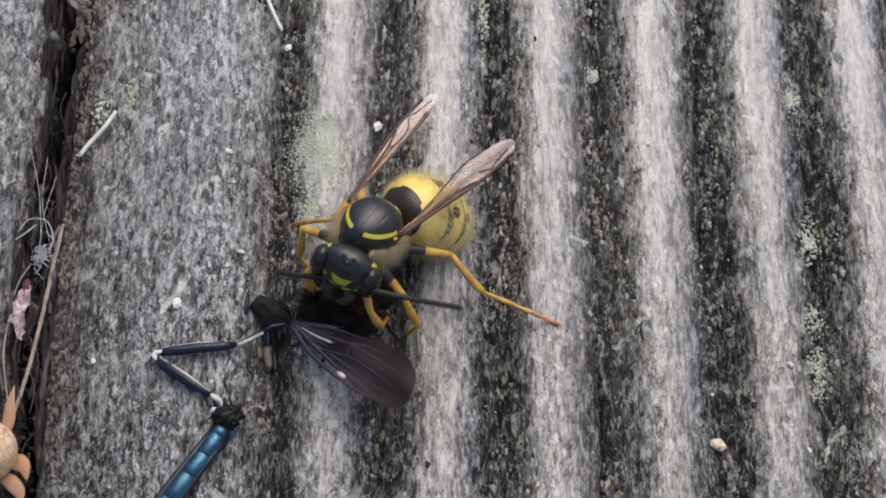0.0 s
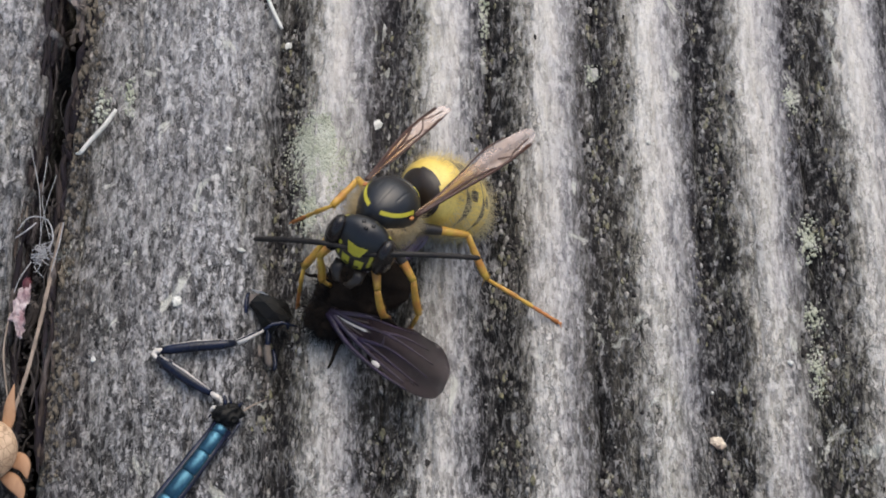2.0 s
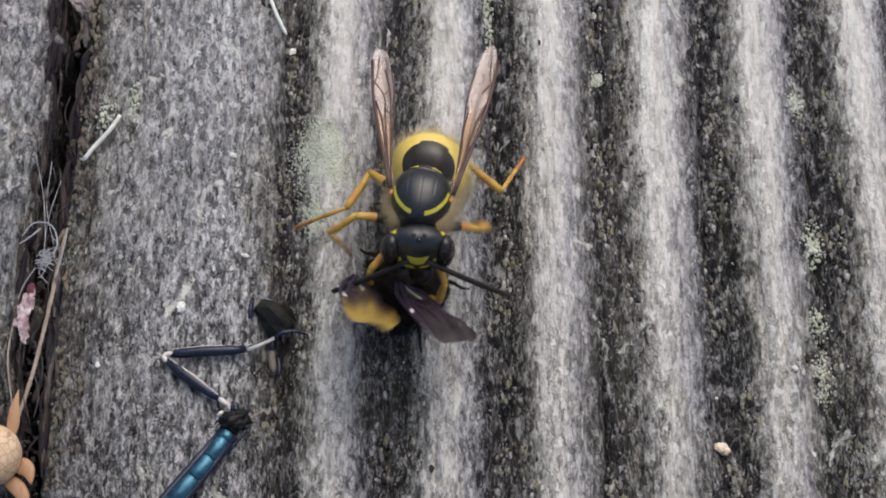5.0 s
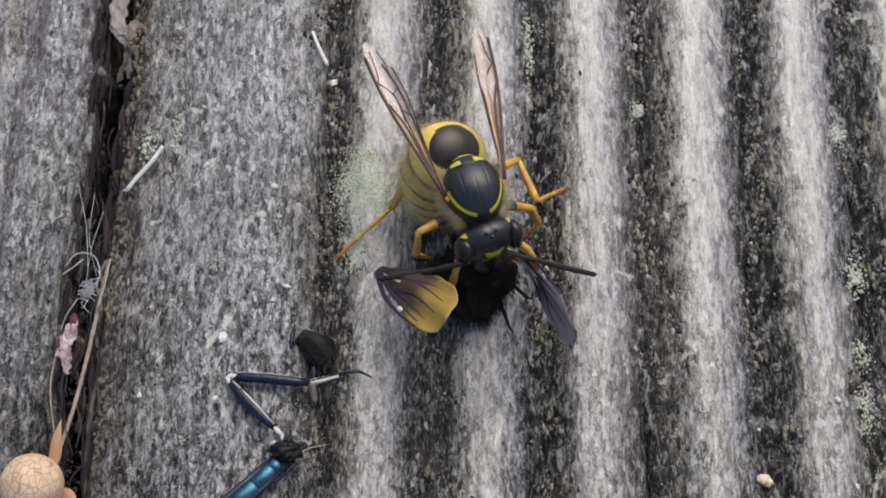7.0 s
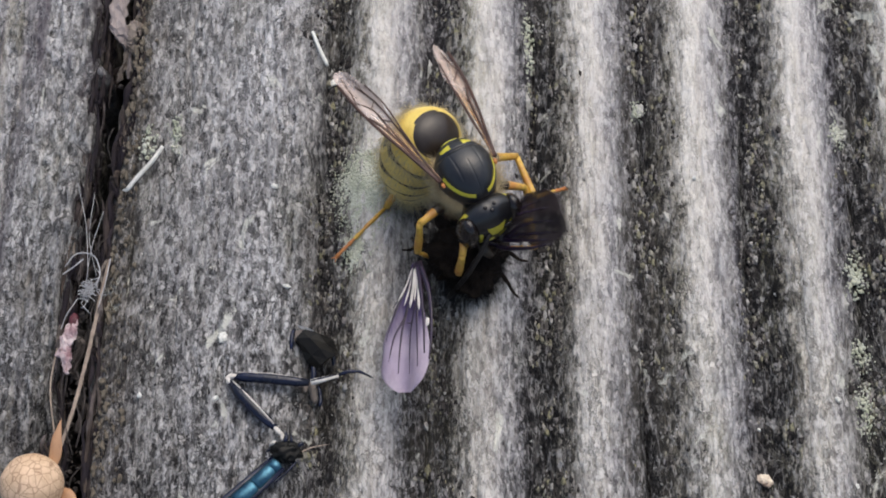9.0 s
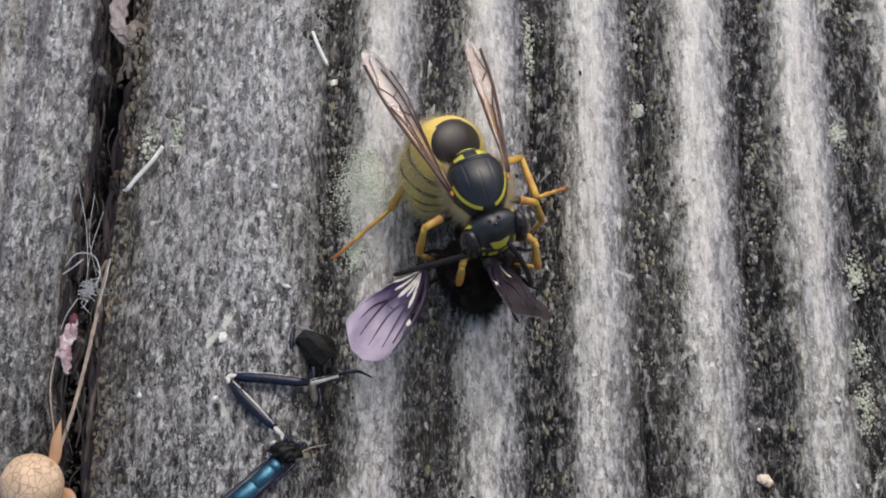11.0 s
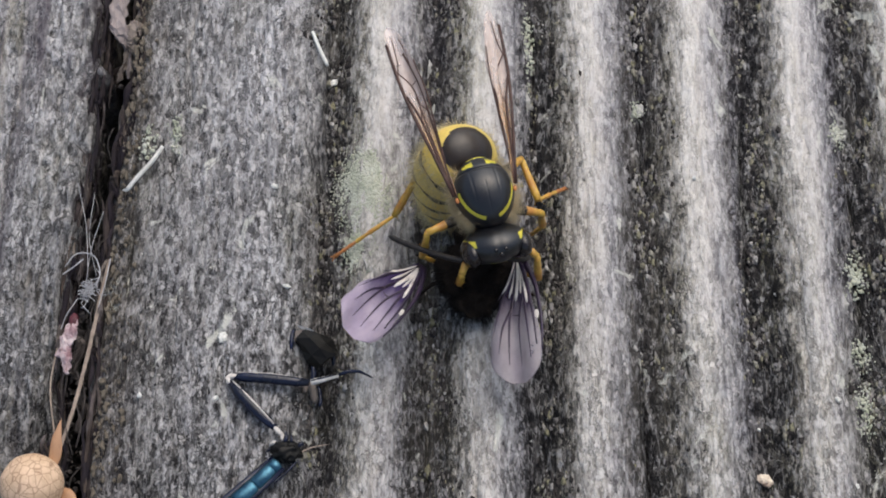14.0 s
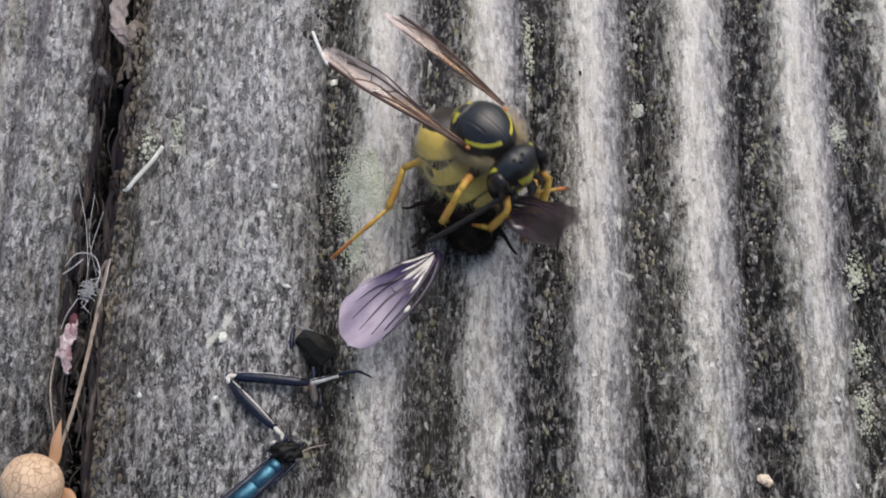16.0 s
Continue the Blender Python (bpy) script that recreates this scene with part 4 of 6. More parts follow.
def dark_chunk():
    """The torn dark end of an insect's body, with a pale rim."""
    thing = tagged(new("insect_fragment"), "torn glossy black insect body fragment with a white rim", "dead insect")
    bm = bmesh.new()
    tube(bm, resample([(-0.55, 0.75, 0.75), (-0.1, 0.25, 0.8), (0.4, -0.25, 0.72), (0.85, -0.75, 0.5)], 3), [0.6, 0.78, 0.9, 0.7], 8, 0.75)
    bm.normal_update()
    for v in bm.verts:
        v.co += v.normal * (0.25 * noise.noise(v.co * 1.1) + 0.15 * noise.noise(v.co * 3.5))
    part("shell", bm, MAT_CHARRED, thing, "glossy black shell", False)
    for name, spots, m, label in (("rim", [(-0.95, 1.25, 1.0), (-0.25, 0.95, 1.25), (0.1, 0.75, 1.2), (-0.55, 0.98, 1.0)], MAT_BONE, "ragged white rim"), ("facet", [(-1.0, 0.95, 0.75), (-0.5, 0.9, 1.12), (-0.45, 0.25, 1.02), (-1.0, 0.3, 0.65)], MAT_PALE_BARK, "olive-grey inner facet"), ("facet", [(-1.15, 0.9, 0.6), (-1.02, 0.9, 0.8), (-1.1, -0.3, 0.55), (-1.2, -0.3, 0.3)], MAT_NAVY, "")):
        bm = bmesh.new()
        top = [bm.verts.new(Vector(p) + Vector((0, 0, 0.06))) for p in spots]
        low = [bm.verts.new(Vector(p) - Vector((0, 0, 0.08))) for p in spots]
        bm.faces.new(top), bm.faces.new(low[::-1])
        for k in range(4):
            bm.faces.new((top[k], low[k], low[(k + 1) % 4], top[(k + 1) % 4]))
        part(name, bm, m, thing, label, False)
    for pts, r, m in (([(-1.1, 1.2, 0.5), (-1.2, 0.5, 0.55), (-1.15, -0.2, 0.3)], 0.14, MAT_NAVY), ([(0.9, 0.0, 0.4), (1.2, -0.4, 0.35), (1.25, -0.9, 0.2)], 0.13, MAT_NAVY), ([(0.1, -1.9, 0.2), (0.15, -2.6, 0.3), (0.3, -3.3, 0.2)], 0.22, MAT_PALE_BARK), ([(-0.35, -2.0, 0.2), (-0.3, -2.7, 0.25)], 0.15, MAT_PALE_BARK), ([(0.45, -2.2, 0.2), (0.6, -3.0, 0.25), (0.55, -3.5, 0.2)], 0.12, MAT_NAVY), ([(0.1, -0.9, 0.5), (0.15, -1.5, 0.4), (0.1, -2.1, 0.25)], 0.16, MAT_NAVY)):
        bm = bmesh.new()
        tube(bm, resample(pts, 6), [r * 0.7] + [r] * 5 + [r * 0.4], 9)
        part("limb_stub", bm, m, thing)
    thing.matrix_basis = mm(-7.46, -6.42, ground_at(-7.46, -6.42) + 0.1)


dark_chunk()


def strand(name, points, r, material, label, category, group="", n=7, steps=14, taper=0.5, ragged=0.0):
    """A thin stalk, fibre or splinter lying along points; ragged: how uneven its faces are."""
    bm = bmesh.new()
    line = resample(points, steps)
    radii = [r * (taper + (1 - taper) * math.sin(math.pi * (0.15 + 0.7 * i / steps))) * (1 + ragged * RNG.uniform(-0.2, 0.2)) for i in range(steps + 1)]
    tube(bm, line, radii, n, 1 - 0.5 * (ragged > 0))
    for v in bm.verts:
        v.co += Vector([RNG.gauss(0, 0.09 * r * ragged) for _ in range(3)])
    return tagged(part(name, bm, material, smooth=ragged == 0), label, category, group)


def flake(x, y, wide, long, high, material, name, label, category, seed, group="", turn=0.0, lift=0.0):
    """A small crust or chip with a ragged outline."""
    off = Vector((seed * 7.3, seed * 3.1, 0))
    bm = bmesh.new()
    blob(bm, (0, 0, 0), (wide / 2, long / 2, high), 40, 24, lambda u: Vector((u.x, u.y, u.z)) * (1 + 0.45 * noise.noise(u * 1.7 + off) + 0.3 * noise.noise(u * 4.2 + off)))
    ob = part(name, bm, material)
    ob.matrix_basis = mm(x, y, ground_at(x, y) + high * 0.35 + lift, 0, 0, turn)
    return tagged(ob, label, category, group)


def lichen_patch(cx, cy, wide, long, count):
    """One crust of many small grey-green granules grown onto the board."""
    bm = bmesh.new()
    for _ in range(count):
        u, v = RNG.gauss(0, 0.27), RNG.gauss(0, 0.27)
        x, y = cx + u * wide, cy + v * long
        r = RNG.uniform(0.05, 0.13) * (1.15 - min(0.8, math.hypot(u, v)))
        z = ground_at(x, y)
        top = bm.verts.new((x, y, z + r * 0.75))
        ring = [bm.verts.new((x + r * RNG.uniform(0.7, 1.3) * math.cos(a), y + r * RNG.uniform(0.8, 1.7) * math.sin(a), z - 0.05)) for a in (k * 2 * math.pi / 6 for k in range(6))]
        mid = [bm.verts.new((x + (w.co.x - x) * 0.75, y + (w.co.y - y) * 0.75, z + r * 0.5)) for w in ring]
        for k in range(6):
            bm.faces.new((ring[k], ring[(k + 1) % 6], mid[(k + 1) % 6], mid[k]))
            bm.faces.new((mid[k], mid[(k + 1) % 6], top))
    tagged(part("lichen", bm, MAT_LICHEN), "grey-green lichen crust on the wood", "lichen", kind="stuff")


def litter():
    for pts, r in (([(-17.03, 6.58, 0.25), (-17.63, 5.50, 0.22), (-18.39, 4.53, 0.1), (-19.00, 3.79, -0.1)], 0.15), ([(-8.35, 15.24, -0.1), (-7.92, 14.12, -0.15), (-7.32, 12.87, -0.3)], 0.13)):
        strand("plant_fibre", pts, r, MAT_SILK, "short off-white plant fibre lying on the wood", "fibre", "loose fibres", taper=0.7)
    strand("plant_fibre", [(-19.25, 3.85, -0.3), (-18.95, 3.74, -0.1), (-18.66, 3.99, 0.1)], 0.09, MAT_SILK, "tiny curled white fibre end", "fibre", "loose fibres", steps=6)
    flake(-7.06, 12.21, 0.75, 0.4, 0.14, MAT_SILK, "white_crumb", "small white crumb on the wood", "crumb", 1, "white crumbs", 30)
    for k, (x, y, w, l) in enumerate(((-12.62, -5.93, 0.6, 0.8), (-1.38, 6.72, 0.8, 0.7), (22.58, -9.20, 0.35, 0.4), (-10.14, 4.1, 0.35, 0.5), (-9.10, -2.54, 0.3, 0.5), (15.06, 5.00, 0.3, 0.3), (18.19, -10.62, 0.25, 0.25), (-12.77, -9.71, 0.35, 0.45), (23.30, -14.23, 0.4, 0.3), (-17.13, -9.56, 0.3, 0.4))):
        flake(x, y, w * 0.8, l * 0.8, 0.1, MAT_SILK, "white_crumb", "small white crumb on the wood", "crumb", k + 2, "white crumbs", 20 * k)
    chip = flake(18.29, -13.75, 0.85, 0.6, 0.25, MAT_CHIP, "wood_chip", "buff wood chip lying in a furrow", "wood chip", 21, "", -30, 0.2)
    for k, (x, y, w, l) in enumerate(((23.60, -2.86, 0.6, 1), (-1.22, 13.63, 0.9, 1.9), (5.03, 11.09, 0.7, 1.9), (12.23, 10.63, 0.9, 1.2), (-24.65, 5.67, 0.6, 1.3), (13.58, 2.62, 0.6, 1.2), (13.68, -2.61, 0.7, 0.6))):
        flake(x, y, w * 0.75, l * 0.75, 0.02, MAT_FLAKE, "lichen_flake", "pale grey lichen flake on the wood", "lichen", k + 40, "lichen flakes", 8 * k)
    lichen_patch(-4.75, 4.23, 3.2, 5.4, 2800)
    lichen_patch(-5.01, 0.23, 1.9, 3.4, 500)
    for x, y, w, l, n in ((24.17, 8.86, 1.0, 2.0, 60), (24.49, -0.74, 1.7, 3.4, 150), (24.38, -5.75, 1.3, 2.0, 90), (24.4, -9.37, 1.6, 4.2, 150), (11.9, 10.6, 1.0, 1.8, 40)):
        lichen_patch(x, y, w, l, n)
    lichen_patch(-18.0, 7.0, 1.1, 2.4, 60)
    lichen_patch(-16.3, 7.9, 0.9, 2.6, 50)
    lichen_patch(5.23, 15.07, 0.9, 6.0, 140)


litter()


def capsule():
    thing = tagged(new("seed_capsule"), "round tan seed capsule with a cracked skin and rusty scales", "seed capsule")
    bm = bmesh.new()
    blob(bm, (0, 0, 0), (1.76, 1.76, 1.6), 64, 40, lambda u: u * (1 + 0.03 * noise.noise(u * 2)))
    skin_ob = part("skin", bm, MAT_NUT, thing)
    t, p = nodes_of(MAT_NUT)
    where = t.nodes.new("ShaderNodeTexCoord").outputs["Object"]
    v = node(t, "ShaderNodeTexVoronoi", Scale=2100.0)
    v.feature = "DISTANCE_TO_EDGE"
    t.links.new(where, v.inputs["Vector"])
    crack = ramp(t, v.outputs["Distance"], [(0.0, (1, 1, 1)), (0.07, (0, 0, 0))])
    t.links.new(blend(t, p.inputs["Base Color"].links[0].from_socket, (0.2, 0.1, 0.05), sums(t, "MULTIPLY", crack, 0.75)), p.inputs["Base Color"])
    for line, wide in (([(1.0, 1.1, -0.1), (1.15, 1.8, 0.2), (1.2, 2.6, 0.5), (1.35, 3.6, 0.7)], 0.36), ([(1.3, -0.2, -0.5), (1.8, -0.5, -0.3), (2.2, -0.9, -0.2), (2.4, -1.6, -0.2)], 0.5), ([(0.9, -1.2, -0.6), (1.5, -1.6, -0.5), (2.0, -2.2, -0.5), (2.2, -2.8, -0.5)], 0.45)):
        bm = bmesh.new()
        tube(bm, resample(line, 10), [wide * f for f in (0.5, 0.75, 0.9, 1, 1, 0.95, 0.85, 0.7, 0.5, 0.3, 0.06)], 12, 0.25)
        part("scale", bm, MAT_BRACT, thing, "rust-orange pointed scale")
    thing.matrix_basis = mm(-22.45, -15.3, 0.7)


capsule()


def gap_debris():
    strand("rootlet", [(-19.65, -0.17, -0.6), (-19.98, -3.65, -0.3), (-20.31, -6.98, -0.2), (-20.75, -10.08, -0.2), (-21.23, -12.35, -0.2), (-21.82, -14.18, -0.4)], 0.12, MAT_STEM, "grey-brown rootlet lying along the gap", "rootlet", n=9, steps=44, ragged=0.9)
    strand("rootlet", [(-22.21, -6.49, -0.6), (-22.28, -9.09, -0.4), (-21.72, -12.13, -0.5)], 0.06, MAT_STEM, "thin grey-brown rootlet along the gap", "rootlet", steps=16)
    for k in range(9):
        y = RNG.uniform(-13, 3)
        x = -20.9 + RNG.uniform(-0.9, 0.7)
        a = RNG.gauss(1.57, 0.5)
        long = RNG.uniform(1.0, 3.6)
        strand("splinter", [(x, y, -2.4 + RNG.uniform(-1, 1)), (x + 0.4 * long * math.cos(a) + 0.2, y + 0.5 * long * math.sin(a), -1.7), (x + long * math.cos(a), y + long * math.sin(a), -1.6)], RNG.uniform(0.08, 0.24), (MAT_BARK, MAT_BARK, MAT_BARK, MAT_PALE_BARK)[k % 4], "rotten wood splinter wedged in the gap", "splinter", "splinters in the gap", 6, 10, 0.3, 1.0)
    # tangled silk
    bm = bmesh.new()
    for pts, r in (([(-22.18, -1.46, -0.1), (-21.52, -0.74, 0.2), (-20.52, -0.80, 0.1), (-20.07, -1.81, 0), (-20.22, -2.86, 0)], 0.043), ([(-22.25, -2.00, 0), (-21.58, -1.58, 0.2), (-21.11, -1.03, 0.1)], 0.050), ([(-19.96, -4.09, 0), (-19.65, -2.43, 0.1), (-19.52, -0.97, 0.1)], 0.037),
                   ([(-22.07, 4.46, -0.6), (-21.22, 1.31, -0.3), (-20.77, -1.84, 0)], 0.022), ([(-21.04, 3.89, -0.8), (-20.99, 0.70, -0.4), (-20.26, -2.03, 0)], 0.022), ([(-20.28, 2.39, -0.3), (-20.75, -0.15, -0.2), (-20.82, -2.88, 0)], 0.019), ([(-21.18, -3.52, 0), (-21.72, -4.57, 0), (-21.97, -5.51, 0)], 0.031)):
        tube(bm, resample(pts, 16), r, 6)
    for _ in range(46):
        p = Vector((-20.55 + RNG.gauss(0, 0.18), -3.0 + RNG.gauss(0, 0.3), 0.1))
        q = p + Vector((RNG.gauss(0, 0.25), RNG.gauss(0, 0.35), RNG.uniform(-0.1, 0.2)))
        tube(bm, resample([tuple(p), tuple((p + q) / 2 + Vector((RNG.gauss(0, 0.2), RNG.gauss(0, 0.2), 0.1))), tuple(q)], 5), 0.026, 5)
    tagged(part("silk_tangle", bm, MAT_GOSSAMER), "tangle of whitish spider silk over the gap", "spider silk")
    thing = tagged(new("shed_fragment"), "pinkish white crumpled fragment with a dark red tip", "fragment")
    bm = bmesh.new()
    tube(bm, resample([(0.1, 1.5, 0), (0.05, 0.7, 0.1), (-0.1, -0.2, 0.05), (0.1, -1.0, 0.1), (0.2, -1.7, 0)], 14), [0.2, 0.3, 0.36, 0.28, 0.34, 0.4, 0.28, 0.3, 0.38, 0.28, 0.34, 0.26, 0.2, 0.16, 0.06], 14, 0.6)
    for v in bm.verts:
        v.co += Vector([RNG.gauss(0, 0.09) for _ in range(3)])
    part("husk", bm, MAT_PINK, thing, "", False)
    bm = bmesh.new()
    blob(bm, (0.1, 1.55, 0.05), (0.26, 0.42, 0.22), 20, 12, lambda u: u * (1 + 0.4 * noise.noise(u * 4)))
    part("tip", bm, MAT_RED, thing, "dark red tip")
    thing.matrix_basis = mm(-21.58, -6.33, -0.4, 0, 0, -4)


gap_debris()


def crumb(bm, p, r):
    """A tiny angular crumb, squashed and turned at random."""
    turn = Euler([RNG.uniform(0, 6.3) for _ in range(3)]).to_matrix()
    spots = [bm.verts.new(Vector(p) + turn @ Vector((x * r * RNG.uniform(0.6, 1.3), y * r * RNG.uniform(0.6, 1.5), z * r * RNG.uniform(0.4, 0.9)))) for x, y, z in ((1, 0, 0), (-1, 0, 0), (0, 1, 0), (0, -1, 0), (0, 0, 1), (0, 0, -1))]
    for a, b, c in ((0, 2, 4), (2, 1, 4), (1, 3, 4), (3, 0, 4), (2, 0, 5), (1, 2, 5), (3, 1, 5), (0, 3, 5)):
        bm.faces.new((spots[a], spots[b], spots[c]))


def loose_grit():
    bm = bmesh.new()
    for _ in range(420):
        y = RNG.uniform(-17, 2) if RNG.random() < 0.9 else RNG.uniform(2, 20)
        crumb(bm, (-20.9 + RNG.gauss(0, 0.75), y, RNG.uniform(-2.6, -1.2)), RNG.uniform(0.05, 0.26))
    tagged(part("rotten_crumbs", bm, MAT_BARK, smooth=False), "dark rotten wood crumbs lodged in the gap", "wood crumbs", kind="stuff")
    bm = bmesh.new()
    for _ in range(34):
        x, y = -20.9 + RNG.gauss(0, 0.5), RNG.uniform(-16, 6)
        a, long = RNG.gauss(1.57, 0.3), RNG.uniform(0.8, 3.2)
        z = RNG.uniform(-1.1, -0.3)
        pts = [(x, y, z), (x + 0.5 * long * math.cos(a) + RNG.gauss(0, 0.2), y + 0.5 * long * math.sin(a), z + RNG.uniform(0, 0.4)), (x + long * math.cos(a), y + long * math.sin(a), z)]
        tube(bm, resample(pts, 5), RNG.uniform(0.025, 0.05), 5)
    tagged(part("rotten_fibres", bm, MAT_BARK), "thin brown rotten wood fibres along the gap", "wood fibres", kind="stuff")
    bm = bmesh.new()
    for _ in range(150):
        furrow = CREST + PITCH * (RNG.randrange(-1, 5) + 0.5) + RNG.gauss(0, 0.9)
        y = RNG.uniform(-16, 20)
        r = RNG.uniform(0.04, 0.13)
        crumb(bm, (furrow, y, ground_at(furrow, y) + 0.6 * r), r)
    for _ in range(60):
        x, y, r = RNG.uniform(-19, -8), RNG.uniform(-16, 20), RNG.uniform(0.03, 0.1)
        crumb(bm, (x, y, ground_at(x, y) + 0.6 * r), r)
    tagged(part("pale_grit", bm, MAT_FLAKE, smooth=False), "fine pale grit scattered in the furrows", "grit", kind="stuff")


loose_grit()


def crust_colours():
    """Grains of many shades, each grain one shade."""
    m = bpy.data.materials.new("furrow_grain")
    t, p = nodes_of(m)
    pick = t.nodes.new("ShaderNodeNewGeometry").outputs["Random Per Island"]
    where = t.nodes.new("ShaderNodeTexCoord").outputs["Object"]
    c = ramp(t, pick, [(0.0, (0.018, 0.016, 0.017)), (0.3, (0.04, 0.036, 0.034)), (0.45, (0.12, 0.11, 0.10)), (0.6, (0.2, 0.19, 0.19)), (0.75, (0.19, 0.18, 0.11)), (0.92, (0.27, 0.26, 0.24)), (1.0, (0.36, 0.35, 0.33))])
    c = blend(t, c, (0.04, 0.036, 0.034), sums(t, "MULTIPLY", ramp(t, grain(t, where, 5000, 2), [(0.45, (0, 0, 0)), (0.65, (1, 1, 1))]), 0.6))
    t.links.new(c, p.inputs["Base Color"])
    p.inputs["Roughness"].default_value, p.inputs["Specular IOR Level"].default_value = 0.9, 0.1
    return m


def furrow_crust():
    """Crusts of dirt, algae and lichen grains in the furrows, and the crumbling edge along the gap."""
    def lump(bm, x, y, r):
        z, turn = ground_at(x, y), RNG.uniform(0, 6.3)
        ring = [(math.cos(turn + k * 1.047) * RNG.uniform(0.5, 1.3), math.sin(turn + k * 1.047) * RNG.uniform(0.8, 2.6)) for k in range(6)]
        low = [bm.verts.new((x + r * a, y + r * b, z - 0.12)) for a, b in ring]
        mid = [bm.verts.new((x + RNG.uniform(0.4, 0.9) * r * a, y + RNG.uniform(0.4, 0.9) * r * b, z + r * RNG.uniform(0.05, 0.5))) for a, b in ring]
        top = bm.verts.new((x, y, z + 0.4 * r))
        for k in range(6):
            bm.faces.new((low[k], low[(k + 1) % 6], mid[(k + 1) % 6], mid[k]))
            bm.faces.new((mid[k], mid[(k + 1) % 6], top))
    colours = crust_colours()
    bm = bmesh.new()
    for row in range(-1, 5):
        for _ in range(1500):
            y = RNG.uniform(-17, 21)
            x = CREST + PITCH * (row + 0.58) + 0.35 * math.sin(y * 0.4 + row * 2) + RNG.gauss(0, 0.62)
            if noise.noise(Vector((x * 0.7, y * 0.3, row))) > 0.0:
                lump(bm, x, y, 0.06 + 0.16 * RNG.random() ** 2)
    tagged(part("furrow_crust", bm, colours, smooth=False), "crust of dark dirt and lichen grains in the furrows", "crust", kind="stuff")
    bm = bmesh.new()
    for _ in range(420):
        y = RNG.uniform(-17, 21)
        x = -19.5 + abs(RNG.gauss(0, 0.6))
        lump(bm, x, y, 0.05 + 0.15 * RNG.random() ** 2)
    tagged(part("edge_crumbs", bm, MAT_EDGE, smooth=False), "brown crumbling wood grains along the board's edge", "wood crumbs", kind="stuff")


furrow_crust()


def torn_edges():
    """Frayed fibres hanging along both edges of the gap."""
    m = bpy.data.materials.new("frayed_wood")
    t, p = nodes_of(m)
    where = t.nodes.new("ShaderNodeTexCoord").outputs["Object"]
    c = ramp(t, t.nodes.new("ShaderNodeNewGeometry").outputs["Random Per Island"], [(0.0, (0.012, 0.01, 0.014)), (0.45, (0.03, 0.025, 0.03)), (0.7, (0.075, 0.058, 0.048)), (0.88, (0.12, 0.105, 0.105)), (1.0, (0.22, 0.19, 0.16))])
    c = blend(t, c, (0.02, 0.016, 0.015), sums(t, "MULTIPLY", ramp(t, grain(t, where, 3000, 3, (1, 0.3, 1)), [(0.42, (0, 0, 0)), (0.6, (1, 1, 1))]), 0.7))
    t.links.new(c, p.inputs["Base Color"])
    p.inputs["Roughness"].default_value, p.inputs["Specular IOR Level"].default_value = 0.9, 0.1
    for count, near, deep, label in ((280, -1.95, -3.4, "dark frayed fibres on the torn edge of the neighbouring board"), (110, 0.3, -1.2, "brown frayed fibres on the edge of the ribbed board")):
        bm = bmesh.new()
        for _ in range(count):
            y, long, r = RNG.uniform(-17, 20), RNG.uniform(1.0, 4.5), RNG.uniform(0.06, 0.22)
            x = float(edge_line(np.array(y))) + near + RNG.gauss(0, 0.3) * (1 if near < 0 else 0.6)
            z = RNG.uniform(deep, -0.5) - (0.5 if near < 0 else 0.0)
            pts = [(x, y, z), (x + RNG.gauss(0.05, 0.15), y + 0.5 * long, z + RNG.gauss(0.1, 0.15)), (x + RNG.gauss(0, 0.25), y + long, z + RNG.gauss(0, 0.3))]
            tube(bm, resample(pts, 6), [r * RNG.uniform(0.6, 1.2) * f for f in (0.4, 0.9, 1, 1, 0.9, 0.6, 0.15)], 6, 0.7)
        tagged(part("frayed_fibres", bm, m, smooth=False), label, "wood fibres", kind="stuff")


torn_edges()


def gap_flake():
    """A torn flake of pinkish bark, wedged upright in the gap."""
    thing = tagged(new("bark_flake"), "torn pinkish-brown bark flake wedged in the gap", "bark")
    for name, pts, radii, m in (("slab", [(-0.75, 3.4, 0.2), (-0.75, 1.9, 0.4), (-0.6, 0.8, 0.45), (-0.3, 0.1, 0.3), (0.0, -0.5, -0.2)], [0.4, 0.46, 0.5, 0.46, 0.44, 0.5, 0.46, 0.42, 0.4, 0.3, 0.12], MAT_PINK_BARK),
                                ("splinter", [(0.5, 1.3, 0.2), (0.4, 0.6, 0.4), (0.25, 0.0, 0.3), (0.3, -0.8, 0.0)], [0.2, 0.36, 0.42, 0.4, 0.42, 0.36, 0.34, 0.3, 0.22, 0.16, 0.05], MAT_PALE_BARK),
                                ("splinter", [(0.1, -0.3, -0.3), (-0.1, -1.6, -0.4), (-0.5, -2.6, -0.6)], [0.1, 0.14, 0.12, 0.1, 0.14, 0.16, 0.12, 0.1, 0.08, 0.06, 0.03], MAT_PALE_BARK)):
        bm = bmesh.new()
        tube(bm, resample(pts, 10), radii, 14, 0.5)
        for v in bm.verts:
            v.co += Vector([RNG.gauss(0, 0.08) for _ in range(3)])
        part(name, bm, m, thing, "", False)
    thing.matrix_basis = mm(-19.95, 14.8, -0.7)


gap_flake()

